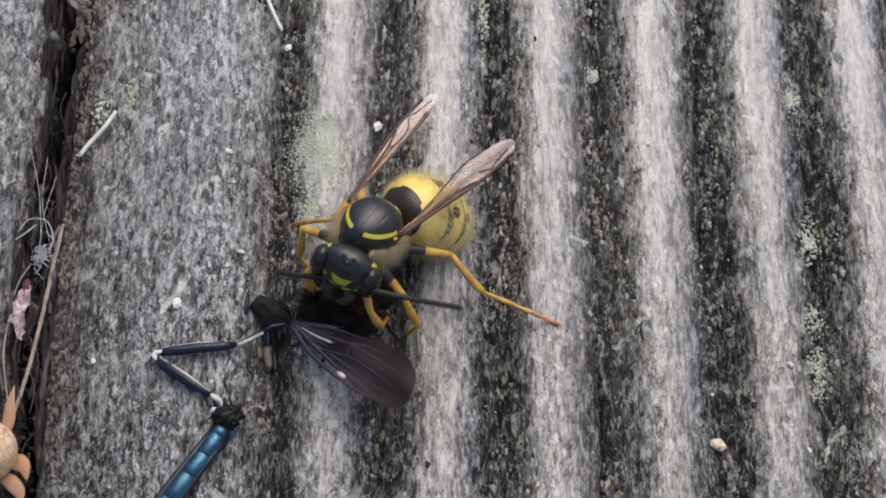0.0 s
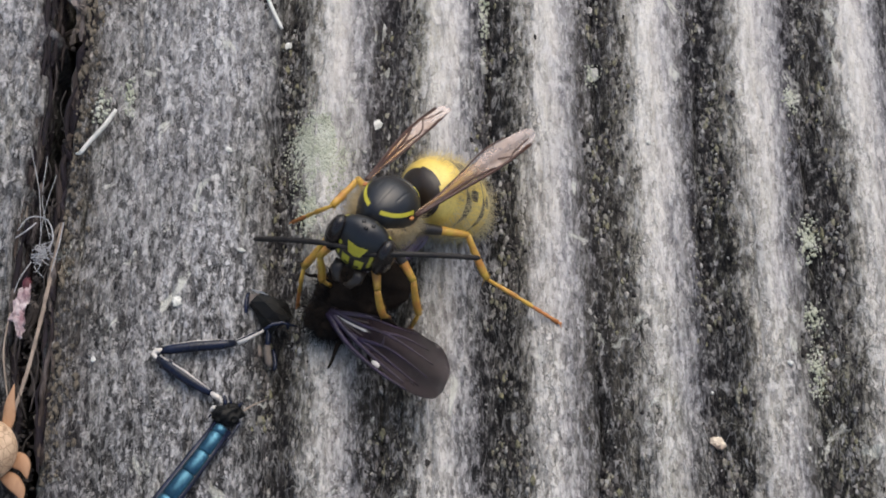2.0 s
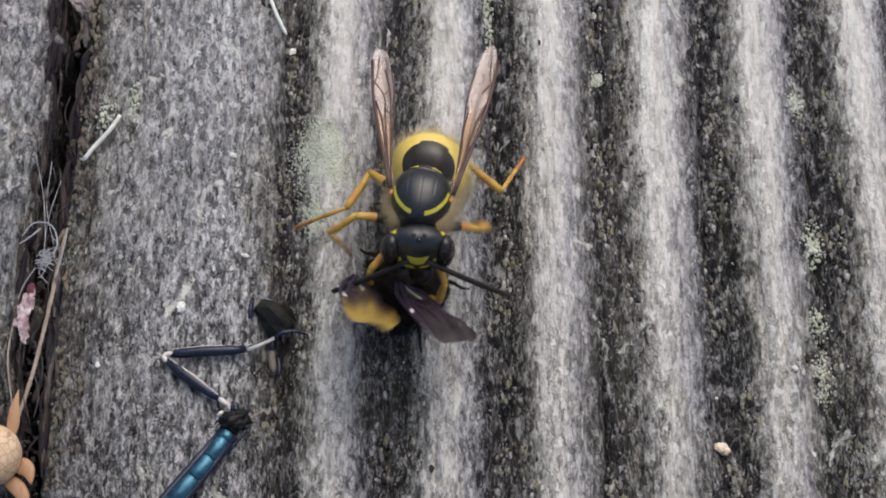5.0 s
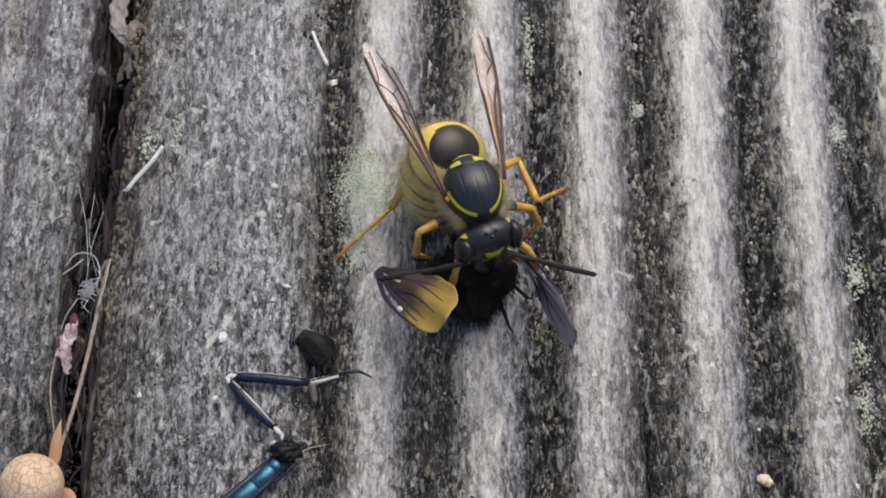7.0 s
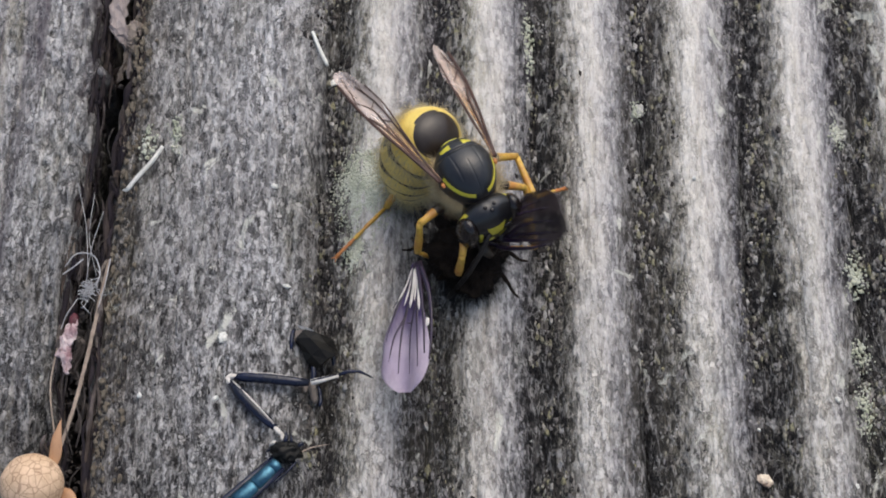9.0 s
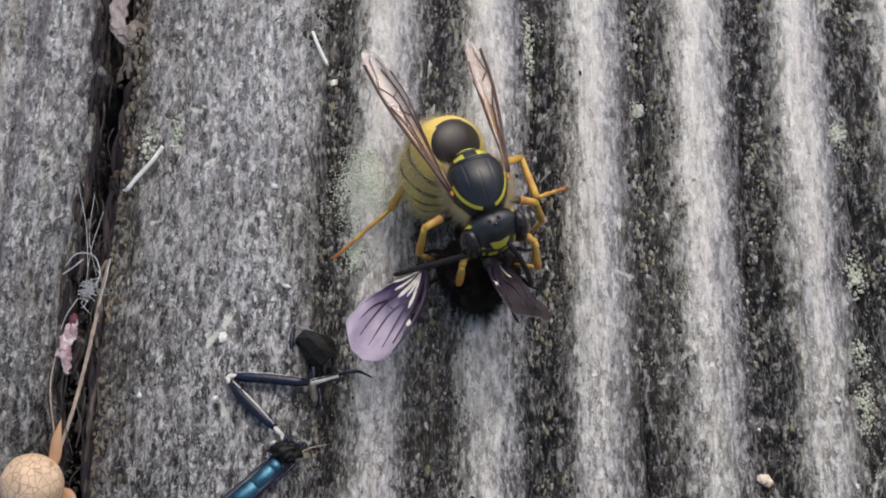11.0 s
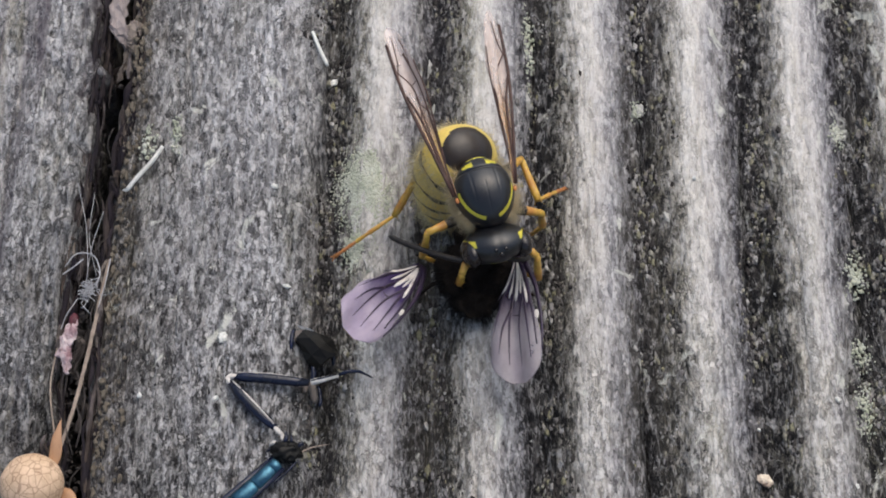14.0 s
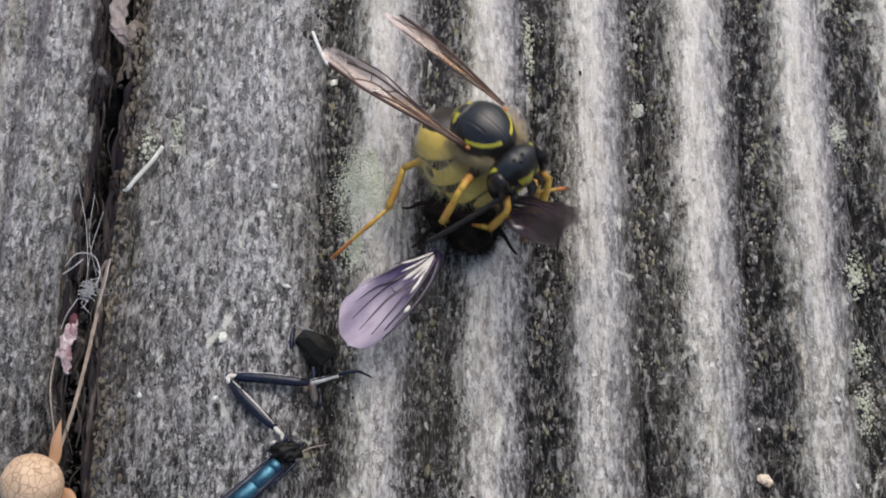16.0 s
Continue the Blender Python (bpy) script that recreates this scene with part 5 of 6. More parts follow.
# ---- what moves (millimetres, degrees) ----
WASP_PATH = [(0, -1.65, -4.44, 6.40, 32.00, 0.00, 144.39), (0.5, -1.66, -4.15, 6.40, 32.00, 0.00, 143.39), (1, -1.56, -4.13, 6.40, 32.00, 0.00, 144.32), (1.5, -1.34, -3.86, 6.40, 32.00, 0.00, 143.38),
    (2, -0.73, -3.20, 6.40, 32.00, 0.00, 141.21), (2.5, -0.83, -3.44, 6.40, 32.00, 0.00, 144.33), (3, -0.68, -3.75, 6.40, 32.00, 0.00, 143.70), (3.5, -0.67, -3.78, 6.40, 32.00, 0.00, 142.83),
    (4, -0.55, -4.04, 6.40, 32.00, 0.00, 156.79), (4.2, 0.01, -4.06, 6.40, 29.20, 0.00, 163.85), (5.2, 1.16, -2.06, 6.40, 15.20, 0.00, 174.12), (6.3, 1.26, -0.06, 6.40, -4.00, 0.00, 187.30),
    (6.5, 1.60, -0.36, 6.40, -4.00, 0.00, 193.88), (7, 1.72, 0.10, 6.40, -4.00, 0.00, 198.17), (7.5, 1.23, -0.08, 6.40, -4.00, 0.00, 190.02), (8, 1.78, 1.16, 6.40, -4.00, 0.00, 194.67),
    (8.5, 1.17, 1.08, 6.40, -4.00, 0.00, 205.26), (9, 1.34, 1.23, 6.40, -4.00, 0.00, 209.29), (9.2, 1.23, 0.81, 6.40, -4.00, 0.00, 213.85), (10.2, 1.77, 0.64, 6.40, -4.00, 0.00, 206.38),
    (11.3, 2.03, 0.42, 6.40, -4.00, 0.00, 198.91), (11.5, 2.25, 0.09, 6.40, -4.00, 0.00, 201.07), (12, 2.19, -0.28, 6.40, -4.00, 0.00, 186.24), (12.5, 2.41, -0.09, 6.40, -4.00, 0.00, 191.08),
    (13, 2.19, -0.14, 6.40, -4.00, 0.00, 186.39), (13.5, 2.25, 0.37, 6.40, -4.00, 0.00, 195.36), (14, 2.31, -0.09, 6.40, -4.00, 0.00, 195.03), (14.5, 2.13, -0.25, 6.40, -4.00, 0.00, 196.80),
    (15, 2.57, -0.19, 6.40, -4.00, 0.00, 204.44), (15.2, 2.94, 2.03, 6.40, 2.00, 0.00, 219.65), (15.5, 2.48, 3.67, 6.40, 12.00, 0.00, 224.91), (15.8, 2.80, 3.15, 6.40, 12.00, 0.00, 227.02),
    (16, 2.44, 3.99, 6.40, 12.00, 0.00, 229.83)]
WING_RIGHT_TIP = [(0, 2.11, 6.00, 4.72), (0.5, 1.83, 5.93, 3.25), (1, 1.99, 6.25, 4.36), (1.5, 2.46, 6.27, 3.98), (2, 2.80, 6.27, 2.52), (2.5, 2.29, 6.35, 2.69), (3, 2.63, 6.35, 3.28),
    (3.5, 2.86, 6.16, 2.91), (4, 0.50, 7.06, 4.84), (4.2, -0.38, 7.14, 5.44), (6.3, -3.82, 10.24, 6.72), (6.5, -4.87, 9.06, 8.96), (7, -5.11, 9.13, 9.24), (7.5, -4.21, 10.06, 7.80),
    (8, -3.82, 10.40, 3.92), (8.5, -6.70, 9.17, 5.64), (9, -7.03, 8.84, 6.10), (9.2, -7.76, 7.65, 6.06), (11.3, -4.90, 9.57, 8.18), (11.5, -4.90, 9.06, 8.02), (12, -2.61, 10.19, 8.36),
    (12.5, -3.17, 9.90, 7.72), (13, -2.69, 9.94, 9.12), (13.5, -3.82, 9.07, 10.90), (14, -3.55, 8.54, 10.96), (14.5, -4.08, 8.24, 10.88), (15, -4.82, 7.21, 11.27), (15.2, -6.46, 7.17, 11.22),
    (15.5, -7.74, 9.27, 7.80), (15.8, -7.21, 7.63, 11.27), (16, -7.94, 9.32, 7.72)]
WING_LEFT_TIP = [(0, 6.98, 2.53, 4.78), (0.5, 7.25, 2.62, 5.38), (1, 7.21, 2.83, 5.72), (1.5, 7.29, 2.94, 4.76), (2, 7.98, 3.03, 4.54), (2.5, 7.65, 3.28, 4.48), (3, 8.19, 2.93, 5.14),
    (3.5, 8.25, 2.69, 4.30), (4, 6.86, 4.54, 5.84), (4.2, 6.42, 5.27, 5.86), (6.3, 3.47, 11.00, 9.36), (6.5, 2.97, 10.99, 8.96), (7, 1.99, 11.64, 7.72), (7.5, 2.92, 11.33, 7.20),
    (8, 2.16, 12.15, 4.46), (8.5, 0.06, 12.22, 4.98), (9, -0.58, 12.14, 4.66), (9.2, -1.41, 11.62, 4.80), (11.3, 1.89, 11.84, 6.00), (11.5, 1.60, 11.49, 5.98), (12, 4.35, 10.99, 6.96),
    (12.5, 3.60, 11.21, 6.62), (13, 4.41, 10.88, 7.90), (13.5, 2.69, 11.49, 7.48), (14, 2.64, 10.48, 10.10), (14.5, 2.16, 10.37, 10.14), (15, 1.48, 10.90, 7.04), (15.2, -0.93, 12.67, 6.60),
    (15.5, -3.13, 13.67, 5.56), (15.8, -2.58, 13.58, 5.94), (16, -4.10, 13.75, 5.94)]
HEAD_TURN = [(0, -36, 0, 14), (0.5, -20, 0, 12), (1, -15, 0, 12), (1.5, -45, 0, 14), (2, -16, 0, 14), (2.5, -34, 0, 10), (3, -26, 0, 12), (3.5, -18, 0, 12), (4.2, -26, 0, 8), (6.5, -12, 0, 8), (7, -10, 0, 6), (8, -6, 0, 8), (8.5, -4, 0, 6), (9, 0, 0, 4), (9.2, 0, 0, 6), (11.5, 2, 0, 4), (12, 8, 0, 0), (12.5, 6, 0, 0), (13, -10, 0, 0), (14, -34, 0, 0), (14.5, -18, 0, 0), (15, -22, 0, 4), (15.5, -22, 0, -8), (16, -18, 0, -10)]
HEAD_HOME = [(0, -0.5, 2.3, -1.0), (4.2, -0.3, 2.3, -0.95), (6.3, 0, 2.35, -0.95), (15, 0, 2.35, -0.95), (15.5, 0.3, 2.3, -0.95), (16, 0.45, 2.3, -0.95)]
ANTENNA_RIGHT_TIP = [(0, -7.22, -5.22, 2.76), (0.5, -8.15, -5.95, 3.37), (1, -5.66, -7.27, 1.96), (1.5, -7.17, -3.55, 3.52), (2, -8.35, -4.13, 5.07), (2.5, -7.25, -5.27, 2.97), (3, -6.26, -6.16, 2.40),
    (3.5, -6.67, -5.98, 2.94), (4, -5.32, -7.10, 2.35), (4.2, -4.67, -7.39, 2.31), (6.5, -3.00, -3.54, 2.65), (7, -2.96, -4.09, 4.12), (7.5, -3.50, -3.46, 2.61), (8, -2.05, -3.11, 1.81),
    (8.5, -0.75, -3.37, 0.87), (9, 0.56, -3.51, 0.45), (9.2, 0.52, -3.13, 0.31), (11.3, -2.67, -3.22, 3.46), (12, -2.72, -2.29, 2.31), (12.5, -3.00, -2.76, 3.82), (13, -2.73, -1.38, 2.68),
    (13.5, -2.57, -1.35, 3.19), (14, -2.73, -1.78, 3.88), (14.5, -3.00, -2.44, 4.24), (15, -1.41, -3.07, 2.11), (15.2, -0.64, -2.75, 4.41), (15.5, -0.60, -1.27, 4.54), (16, 0.22, -1.06, 4.16)]
ANTENNA_LEFT_TIP = [(0, 2.28, -8.71, 6.39), (0.5, 2.21, -6.68, 7.53), (1, 2.40, -6.98, 7.52), (1.5, 2.56, -7.26, 6.74), (2, 2.85, -6.37, 7.45), (2.5, 2.59, -8.39, 6.32), (3, 3.09, -7.25, 6.10),
    (3.5, 3.27, -7.18, 7.18), (4, 3.67, -8.32, 4.84), (4.2, 4.26, -8.16, 3.75), (6.5, 7.96, -2.68, 2.68), (7, 8.42, -3.04, 2.98), (7.5, 6.56, -3.31, 1.51), (8, 7.35, 0.39, 2.05),
    (8.5, 7.38, 1.68, 3.12), (9, 7.09, 2.31, 2.64), (9.2, 6.58, 2.75, 2.85), (11.3, 5.28, -3.11, 0.03), (12, 5.52, -3.04, 0.33), (12.5, 6.01, -3.03, 0.34), (13, 5.66, -2.32, 0.42),
    (13.5, 7.66, -4.43, 1.84), (14, 5.92, -0.38, 0.84), (14.5, 6.31, -0.45, 1.13), (15, 7.47, -1.64, 0.60), (15.2, 7.54, 1.45, 0.39), (15.5, 6.56, 3.93, 0.71), (16, 5.92, 4.13, 0.27)]
ABDOMEN_TURN = [(0, 6, 0, -15), (3.5, 6, 0, -15), (4.2, 18, -2, -12), (6.3, 70, -12, 0), (7.5, 70, -12, 0), (8.5, 62, -12, 8), (9.2, 60, -12, 12), (11.3, 68, -14, 4), (12.5, 70, -14, 0), (15, 72, -14, 4), (15.5, 88, -22, 36),
                (16, 88, -24, 36)]
FEET = {
    "hind_right": [(0, -6.16, -0.6, -0.3), (16, -6.5, -0.5, -0.3)],
    "hind_left": [(0, 9.36, -7.05, 0.1), (4.2, 9.36, -7.05, 0.1), (4.5, 9.36, -7.05, 0.1), (4.75, 8.29, -2.58, 2.50), (5, 7.30, 4.41, -0.40), (16, 7.30, 4.41, -0.40)],
    "middle_left": [(0, 0.59, -7.42, -0.82), (4.2, 0.59, -7.39, -0.82), (4.6, 0.59, -7.39, -0.82), (4.8, 2.49, -4.58, 2.00), (5.1, 4.79, 1.26, -1.12), (16, 4.79, 1.26, -1.12)],
    "middle_right": [(0, -4.54, -4.91, -0.00), (1.9, -4.89, -4.86, -0.15), (2, -5.74, -5.81, -0.73), (4.2, -5.64, -5.74, -0.66), (4.8, -4.59, -4.68, 2.00), (5.3, -0.39, -1.04, 0.50), (9, -0.39, -1.04, 0.50),
        (15, 0.1, -1.3, 0.50), (15.4, 0.34, 1.13, 1.50), (16, 0.34, 1.13, 1.50)],
    "front_left": [(0, -0.51, -7.13, 1.00), (4.2, -0.18, -7.19, 1.00), (6.3, 3.97, -1.78, 1.50), (9.2, 3.48, -0.68, 1.50), (11.3, 3.81, -1.78, 1.50), (15, 3.97, -1.96, 1.50), (15.5, 3.82, 0.81, 1.50),
        (16, 3.65, 1.18, 1.50)],
    "front_right": [(0, -3.14, -5.56, 0.90), (4.2, -2.47, -5.85, 0.90), (6.3, 0.91, -2.20, 0.90), (9.2, 0.90, -1.47, 0.90), (11.3, 1.24, -2.19, 0.90), (15, 1.24, -2.19, 0.90), (15.4, 1.56, 0.69, 1.80), (16, 1.56, 0.69, 1.80)],
}
HIND_KNEES = {"hind_left": [(0, 3.45, -3.39, 3.20), (2, 3.93, -3.04, 3.30), (4.2, 4.25, -2.84, 3.40), (5, 4.82, 4.80, 2.80), (16, 4.82, 4.80, 2.80)],
              "hind_right": [(0, -2.10, 0.15, 3.20), (4.2, -1.77, -0.10, 3.20), (6, -1.80, 3.03, 3.20), (15, -1.80, 3.03, 3.20), (15.5, -2.59, 4.50, 3.20), (16, -2.65, 4.49, 3.20)]}
HIND_ANKLES = {"hind_left": [(0, 5.21, -4.66, 1.80), (4.2, 5.47, -4.54, 1.80), (5, 5.12, 2.44, 3.50), (16, 5.12, 2.44, 3.50)],
               "hind_right": [(0, -3.42, -0.82, 2.57), (4.2, -3.42, -1.08, 2.57), (6, -2.98, 2.01, 1.80), (15, -2.98, 2.01, 1.80), (15.5, -3.49, 2.42, 1.80), (16, -3.49, 2.42, 1.80)]}
FLY_PATH = [(0, -3.14, -6.24, 1.30, 0.00, 0.00, -57.10), (0.5, -3.53, -6.26, 1.30, 0.00, 0.00, -47.10), (1, -3.41, -6.15, 1.30, 0.00, 0.00, -57.10), (1.5, -3.83, -5.58, 1.30, 0.00, 0.00, -27.10),
    (2, -2.65, -6.38, 1.30, 0.00, 0.00, -57.10), (2.5, -3.47, -6.17, 1.30, 0.00, 0.00, -37.10), (3, -2.49, -6.38, 1.30, 0.00, 0.00, -57.10), (3.5, -2.34, -6.29, 1.30, 0.00, 0.00, -57.10),
    (4.2, -0.88, -6.42, 1.30, 0.00, 0.00, -37.10), (6.3, 1.52, -2.37, 1.30, 0.00, 0.00, 0.00), (7, 1.69, -2.44, 1.30, 0.00, 0.00, 0.00), (8, 1.52, -1.64, 1.30, 0.00, 0.00, 0.00),
    (8.5, 1.52, -1.27, 1.30, 0.00, 0.00, 10.00), (9, 1.35, -0.91, 1.30, 0.00, 0.00, 15.00), (9.2, 1.35, -0.72, 1.30, 0.00, 0.00, 15.00), (11.3, 2.01, -2.00, 1.30, 0.00, 0.00, 0.00),
    (12.5, 2.01, -2.29, 1.30, 0.00, 0.00, 0.00), (14, 1.85, -2.19, 1.30, 0.00, 0.00, 0.00), (15, 2.01, -2.00, 1.30, 0.00, 0.00, 0.00), (15.5, 1.5, 1.5, 1.30, 0.00, 0.00, 15.00),
    (16, 1.30, 1.90, 1.30, 0.00, 0.00, 15.00)]
FLY_WING_A = [(0, -1.69, -6.25, 1.00, 0.98, 1.73, 0.70, 10.47), (2.5, -1.54, -6.23, 1.00, 1.13, 1.75, 0.70, 10.40), (3.5, -1.06, -6.21, 1.00, 1.64, 1.76, 0.70, 10.19),
    (4.2, -0.25, -6.14, 1.00, 1.55, 2.08, 0.70, 7.04), (4.5, -1.19, -6.05, 2.00, -2.47, -7.25, 10.21, -44.85), (4.8, -2.16, -5.54, 2.40, -3.89, -10.58, 8.89, 89.59),
    (5.2, -2.65, -4.58, 2.60, -0.05, -10.01, 8.46, 204.32), (6.3, -3.74, -2.25, 2.50, 0.07, -7.79, 7.54, 205.31), (6.5, -3.51, -2.39, 2.50, 0.08, -8.44, 7.09, 200.89),
    (7, -3.61, -2.61, 2.50, 0.09, -8.34, 7.41, 203.45), (7.5, -3.51, -2.61, 2.50, 0.31, -8.69, 6.86, 200.69), (8, -3.51, -2.68, 2.50, 1.46, -8.39, 6.14, 202.48),
    (8.5, -3.60, -2.68, 2.50, 1.47, -8.41, 5.95, 202.11), (8.7, -3.48, -2.61, 2.50, 1.32, -8.54, 6.00, 171.28), (8.8, -2.70, -2.45, 2.50, -0.05, -9.75, 5.70, 106.13),
    (8.9, -1.64, -2.29, 2.50, -1.81, -10.55, 4.05, 36.24), (9, -1.58, -2.22, 2.50, -1.67, -10.57, 3.35, 31.70), (9.2, -1.25, -2.43, 2.50, -1.81, -10.73, 3.70, 30.08),
    (10.2, -1.25, -2.43, 2.50, -3.71, -9.96, 5.30, -12.08), (11.3, -1.08, -2.72, 2.50, -4.57, -9.61, 5.80, -17.49), (11.5, -1.15, -2.72, 2.50, -5.81, -8.95, 5.65, -21.60),
    (11.8, -1.25, -2.36, 2.50, -6.22, -8.43, 5.51, -7.39), (12, -1.09, -2.36, 2.50, -5.69, -8.92, 5.00, -19.64), (12.5, -0.61, -1.99, 2.50, -5.08, -8.58, 5.15, -19.50),
    (13, -0.76, -2.35, 2.50, -4.90, -8.77, 6.01, -20.80), (13.5, -0.76, -2.35, 2.50, -3.03, -9.07, 7.01, -10.92), (14, -1.25, -2.36, 2.50, -4.77, -8.85, 6.50, -20.50),
    (14.5, -1.58, -1.82, 2.50, -5.41, -8.07, 6.60, -22.77), (15, -1.25, -2.36, 2.50, -4.79, -9.04, 6.16, -19.18), (15.5, -0.52, -1.44, 2.50, -5.02, -8.26, 4.45, -18.16),
    (16, -0.29, -1.44, 2.50, -5.14, -8.13, 4.00, -18.41)]
FLY_WING_B = [(0, -5.73, -7.94, 2.20, 0.71, -13.10, 3.40, 197.57), (0.5, -6.04, -6.04, 2.20, -2.64, -13.42, 4.05, 187.87), (1, -5.43, -7.75, 2.20, 1.48, -12.16, 0.41, 197.79),
    (1.5, -6.65, -6.44, 2.20, -4.12, -13.97, 4.75, 184.60), (2, -3.71, -7.29, 2.20, 2.53, -12.67, 3.45, 197.94), (2.5, -5.71, -8.10, 2.20, -4.32, -15.03, 6.66, 181.51),
    (3, -3.06, -7.59, 2.20, 1.96, -12.75, 6.36, 201.87), (3.5, -4.08, -6.61, 2.20, 1.65, -12.68, 2.10, 194.97), (4, -3.36, -7.77, 2.20, -1.48, -15.19, 5.55, 184.63),
    (4.2, -2.42, -7.53, 2.20, 0.14, -14.75, 5.50, 188.42), (5.2, 0.55, -4.89, 2.60, 3.24, -10.73, 8.00, 142.74), (6.3, 3.09, -2.29, 2.50, 4.27, -9.77, 6.15, 64.11),
    (6.5, 4.19, -1.62, 2.50, 7.17, -9.26, 4.35, 76.44), (6.7, 3.67, -2.47, 2.50, 3.94, -10.42, 5.20, 123.97), (7, 4.45, -1.62, 2.50, 7.14, -8.26, 6.90, 86.85),
    (7.3, 3.73, -2.29, 2.50, 4.84, -9.16, 7.20, 129.95), (7.5, 3.54, -1.93, 2.50, 4.62, -8.15, 8.03, 136.00), (7.8, 3.67, -1.19, 2.50, 5.04, -6.84, 8.56, 175.04),
    (8, 3.93, -0.88, 2.60, 5.95, -5.73, 9.15, 221.72), (8.2, 3.77, 0.23, 2.60, 7.20, -5.26, 7.96, 212.26), (8.5, 3.45, 0.78, 2.60, 6.74, -4.11, 8.59, 219.50),
    (8.6, 3.94, 0.60, 2.60, 8.04, -3.46, 8.70, 223.14), (8.7, 4.17, 0.23, 2.60, 8.97, -2.15, 9.07, 225.41), (8.8, 3.94, -0.14, 2.60, 8.93, -2.43, 8.95, 223.81),
    (8.9, 3.45, -0.15, 2.60, 8.45, -1.93, 9.11, 224.25), (9, 2.15, -0.25, 2.40, 6.67, -2.84, 8.99, 227.18), (9.2, 3.78, -0.22, 2.40, 5.44, -0.22, 10.63, 245.61),
    (10.2, 3.45, -1.20, 2.50, 5.03, -6.47, 8.85, 181.99), (11.3, 3.12, -2.29, 2.50, 4.30, -8.57, 7.96, 140.70), (11.5, 3.44, -2.22, 2.50, 4.31, -8.87, 7.55, 129.29),
    (12, 3.61, -2.29, 2.50, 4.47, -9.20, 7.20, 125.19), (12.5, 4.03, -2.28, 2.50, 5.57, -9.27, 6.89, 128.95), (13, 4.16, -2.28, 2.50, 4.88, -9.78, 6.20, 119.60),
    (13.3, 4.25, -2.28, 2.50, 5.92, -9.33, 6.74, 124.26), (13.5, 4.81, -1.83, 2.50, 8.09, -8.23, 6.85, 131.55), (13.8, 4.48, -1.77, 2.50, 6.18, -9.21, 6.00, 72.57),
    (14, 4.26, -1.73, 2.50, 4.63, -10.05, 3.60, 26.08), (14.3, 4.35, -1.91, 2.50, 5.16, -9.76, 5.40, 77.16), (14.5, 4.58, -1.91, 2.50, 5.67, -9.85, 5.00, 53.15),
    (14.7, 4.74, -1.83, 2.50, 7.06, -8.76, 6.65, 77.98), (15, 5.88, -1.60, 2.50, 9.48, -8.20, 6.25, 130.79), (15.2, 5.72, 0.15, 2.80, 10.30, -4.70, 7.90, 169.81),
    (15.5, 4.80, 2.94, 2.80, 9.83, -1.02, 8.24, 199.83), (15.8, 4.92, 1.44, 2.80, 9.40, -3.30, 8.10, 196.76), (16, 3.44, 1.97, 2.80, 6.36, -3.52, 8.44, 194.10)]
REMAINS_PATH = [(0, -13.65, -9.27, 0.10, 11.50), (4.8, -13.65, -9.27, 0.10, 11.50), (5.5, -12.09, -8.55, 0.10, 0.00), (16, -12.09, -8.55, 0.10, 0.00)]


def at_time(rows, t):
    """Values at time t on a smooth curve through the rows."""
    if t <= rows[0][0]:
        return list(rows[0][1:])
    for i in range(len(rows) - 1):
        a, b = rows[i], rows[i + 1]
        if t <= b[0]:
            before, after = rows[max(i - 1, 0)], rows[min(i + 2, len(rows) - 1)]
            w = b[0] - a[0]
            u = (t - a[0]) / w
            out = []
            for k in range(1, len(a)):
                ma = (b[k] - before[k]) / max(b[0] - before[0], 1e-6) * w * 0.8
                mb = (after[k] - a[k]) / max(after[0] - a[0], 1e-6) * w * 0.8
                d = b[k] - a[k]
                ma, mb = max(-3 * abs(d), min(3 * abs(d), ma)), max(-3 * abs(d), min(3 * abs(d), mb))
                out.append((2 * u ** 3 - 3 * u * u + 1) * a[k] + (u ** 3 - 2 * u * u + u) * ma + (3 * u * u - 2 * u ** 3) * b[k] + (u ** 3 - u * u) * mb)
            return out
    return list(rows[-1][1:])


def along(a, b, up, roll=0.0):
    """A pose at a whose x axis points to b and whose z axis leans to up (metres)."""
    x = (b - a).normalized()
    y = Vector(up).cross(x)
    y = y.normalized() if y.length > 1e-6 else x.orthogonal().normalized()
    z = x.cross(y)
    m = Matrix((x, y, z)).transposed().to_4x4()
    return Matrix.Translation(a) @ m @ pose(0, 0, 0, roll)


def bend_leg(hip, foot, lengths, out, ankle_way):
    """Knee and ankle of a leg from hip to foot, in the wasp's space (millimetres)."""
    femur, tibia, toe = lengths
    way = (foot - hip).normalized()
    for k in range(12):
        lean = k / 11
        knee = hip + (Vector(out).normalized() * (1 - lean) + way * lean).normalized() * femur
        if (foot - knee).length <= (tibia + toe) * 0.985:
            break
    d = foot - knee
    far = min(d.length, (tibia + toe) * 0.999)
    c = max(-1, min(1, (tibia ** 2 + far ** 2 - toe ** 2) / (2 * tibia * max(far, 0.1))))
    line = d.normalized()
    side = Vector(ankle_way) - line * Vector(ankle_way).dot(line)
    side = side.normalized() if side.length > 1e-5 else line.orthogonal().normalized()
    ankle = knee + line * (tibia * c) + side * (tibia * math.sqrt(1 - c * c))
    return knee, ankle


KNEES = {"front_right": (0.5, 0.7, -0.1), "front_left": (-0.5, 0.7, -0.1), "middle_right": (1, 0.25, 0.25), "middle_left": (-1, 0.25, 0.25),
         "hind_right": (0.75, -0.7, 0.12), "hind_left": (-0.8, -0.6, 0.12)}


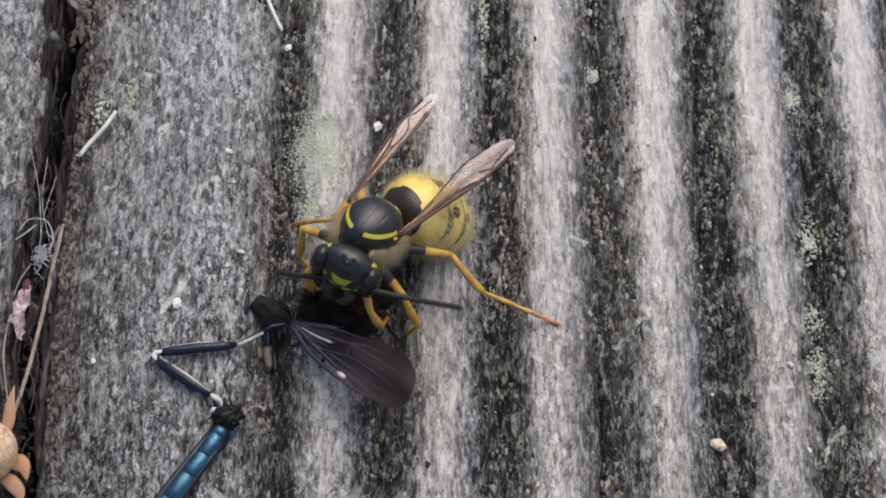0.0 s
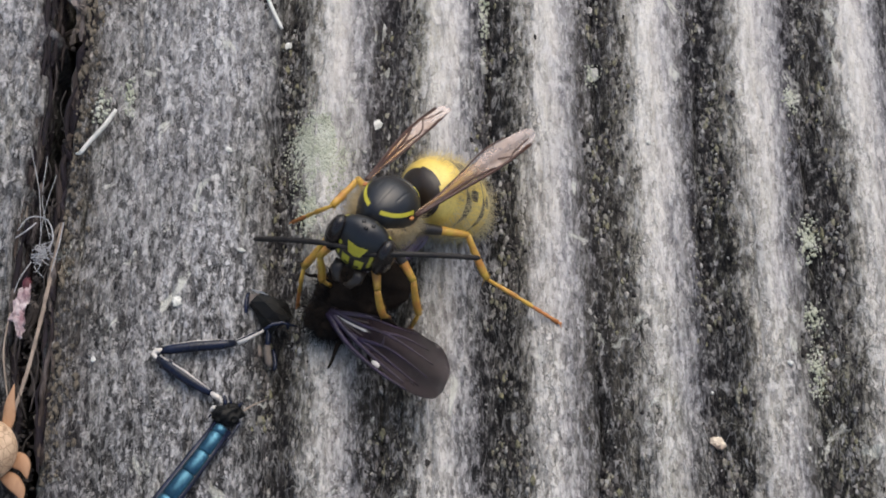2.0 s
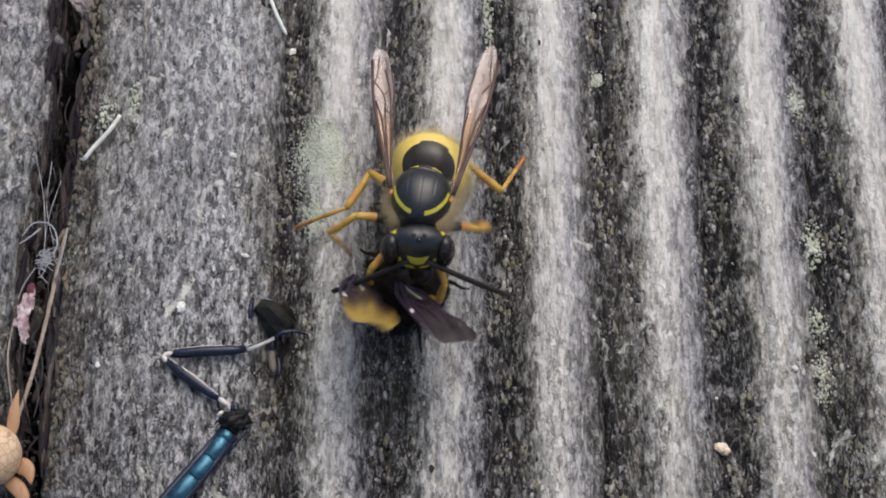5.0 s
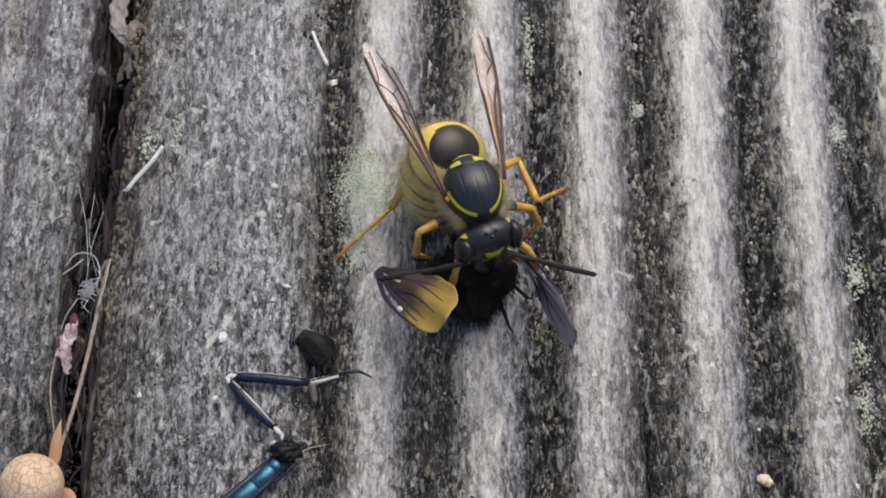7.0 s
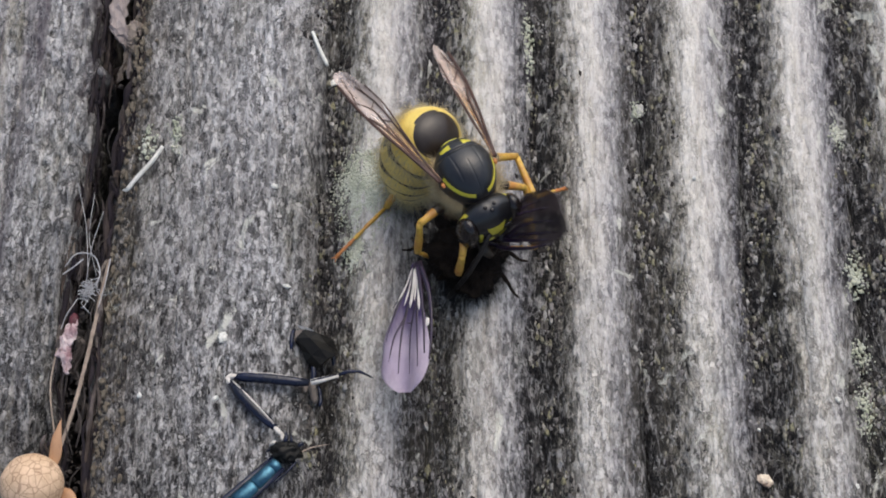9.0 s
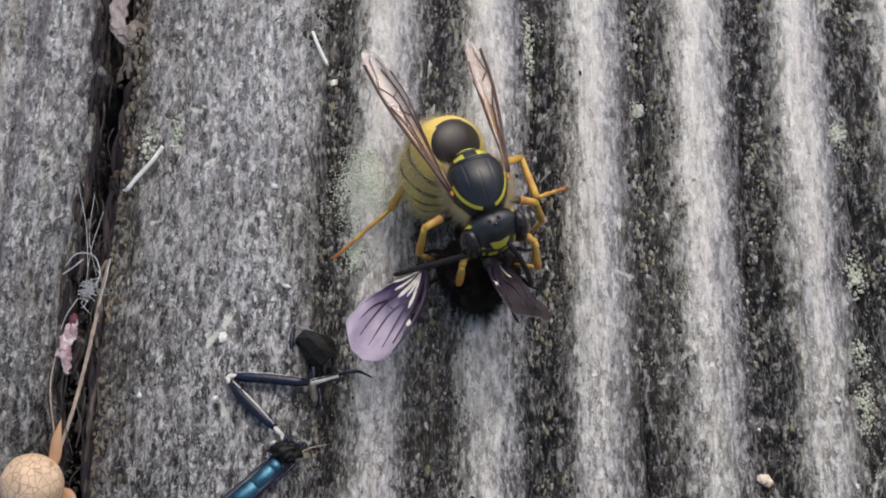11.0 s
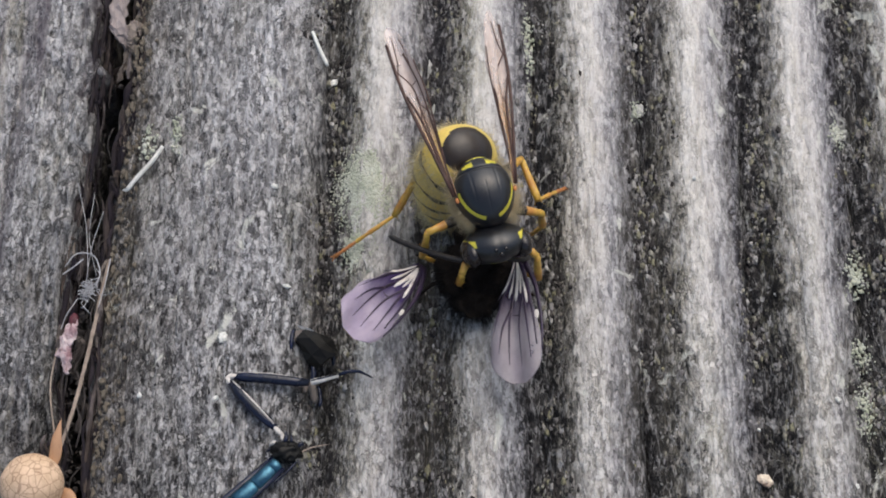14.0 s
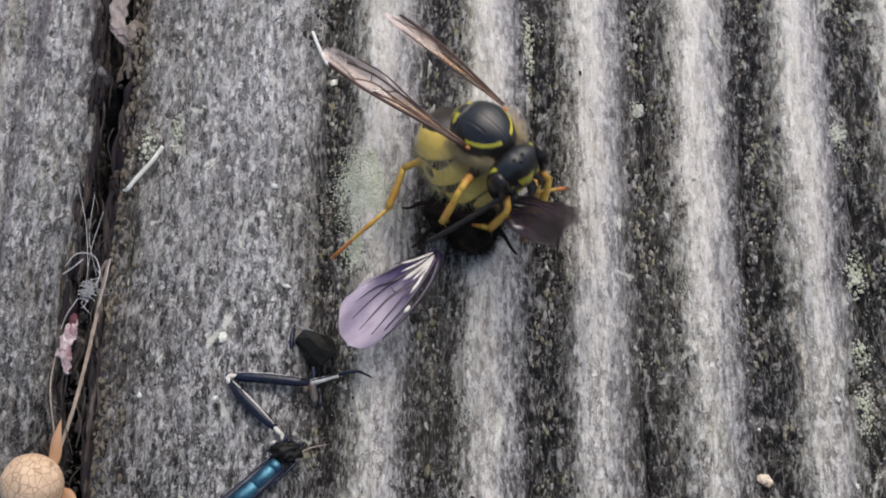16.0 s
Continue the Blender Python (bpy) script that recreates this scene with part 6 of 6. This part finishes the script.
def motions():
    times = [round(k * 0.1, 1) for k in range(161)]
    body = {}
    for t in times:
        x, y, z, rx, ry, rz = at_time(WASP_PATH, t)
        body[t] = mm(x, y, z, rx, ry, rz)
    walk(WASP, [(t, body[t]) for t in times])
    heads = {t: mm(*at_time(HEAD_HOME, t), *at_time(HEAD_TURN, t)) for t in times}
    walk(WASP_PARTS["head"], [(t, heads[t]) for t in times])
    walk(WASP_PARTS["abdomen"], [(t, mm(0, -3.2, -0.1, *at_time(ABDOMEN_TURN, t))) for t in times])
    for name, root, path in (("antenna_right", (0.4, 0.85, 0.3), ANTENNA_RIGHT_TIP), ("antenna_left", (-0.4, 0.85, 0.3), ANTENNA_LEFT_TIP)):
        root, rows = Vector(root) / 1000, []
        for t in times:
            head = body[t] @ heads[t] @ Matrix.Scale(HEAD_SIZE, 4)
            rows.append((t, along(root, head.inverted() @ (Vector(at_time(path, t)) / 1000), (0, 0.5, 1))))
        walk(WASP_PARTS[name], rows)
    for name, hinge, path in (("wing_right", (1.72, -0.1, 0.95), WING_RIGHT_TIP), ("wing_left", (-1.72, -0.1, 0.95), WING_LEFT_TIP)):
        hinge = Vector(hinge) / 1000
        lean = -25 if hinge.x > 0 else 25
        walk(WASP_PARTS[name], [(t, along(hinge, body[t].inverted() @ (Vector(at_time(path, t)) / 1000), (0, 0, 1), lean)) for t in times])
    for name, (hip, *lengths) in LEGS.items():
        rows = ([], [], [])
        for t in times:
            foot = (body[t].inverted() @ (Vector(at_time(FEET[name], t)) / 1000)) * 1000
            knee_way = ankle_way = Vector(KNEES[name])
            if name in HIND_KNEES:
                goal, turn = [(body[t].inverted() @ (Vector(at_time(path[name], t)) / 1000)) * 1000 for path in (HIND_KNEES, HIND_ANKLES)]
                knee_way, ankle_way = goal - Vector(hip), turn - goal
            knee, ankle = bend_leg(Vector(hip), foot, lengths, knee_way, ankle_way)
            for row, a, b in zip(rows, (Vector(hip), knee, ankle), (knee, ankle, foot)):
                row.append((t, along(a / 1000, b / 1000, (0, 0, 1) if abs((b - a).normalized().z) < 0.9 else KNEES[name])))
        for k in range(3):
            walk(WASP_PARTS[name, k], rows[k])
    prey = {}
    for t in times:
        x, y, z, rx, ry, rz = at_time(FLY_PATH, t)
        prey[t] = mm(x, y, z, rx, ry, rz)
    walk(FLY, [(t, prey[t]) for t in times])
    for name, path in (("fly_wing_a", FLY_WING_A), ("fly_wing_b", FLY_WING_B)):
        rows = []
        for t in times:
            v = at_time(path, t)
            rows.append((t, prey[t].inverted() @ along(Vector(v[:3]) / 1000, Vector(v[3:6]) / 1000, (0, 0, 1), v[6])))
        walk(FLY_WINGS[name], rows)
    walk(REMAINS, [(t, mm(*at_time(REMAINS_PATH, t)[:3], 0, 0, at_time(REMAINS_PATH, t)[3])) for t in times])


motions()
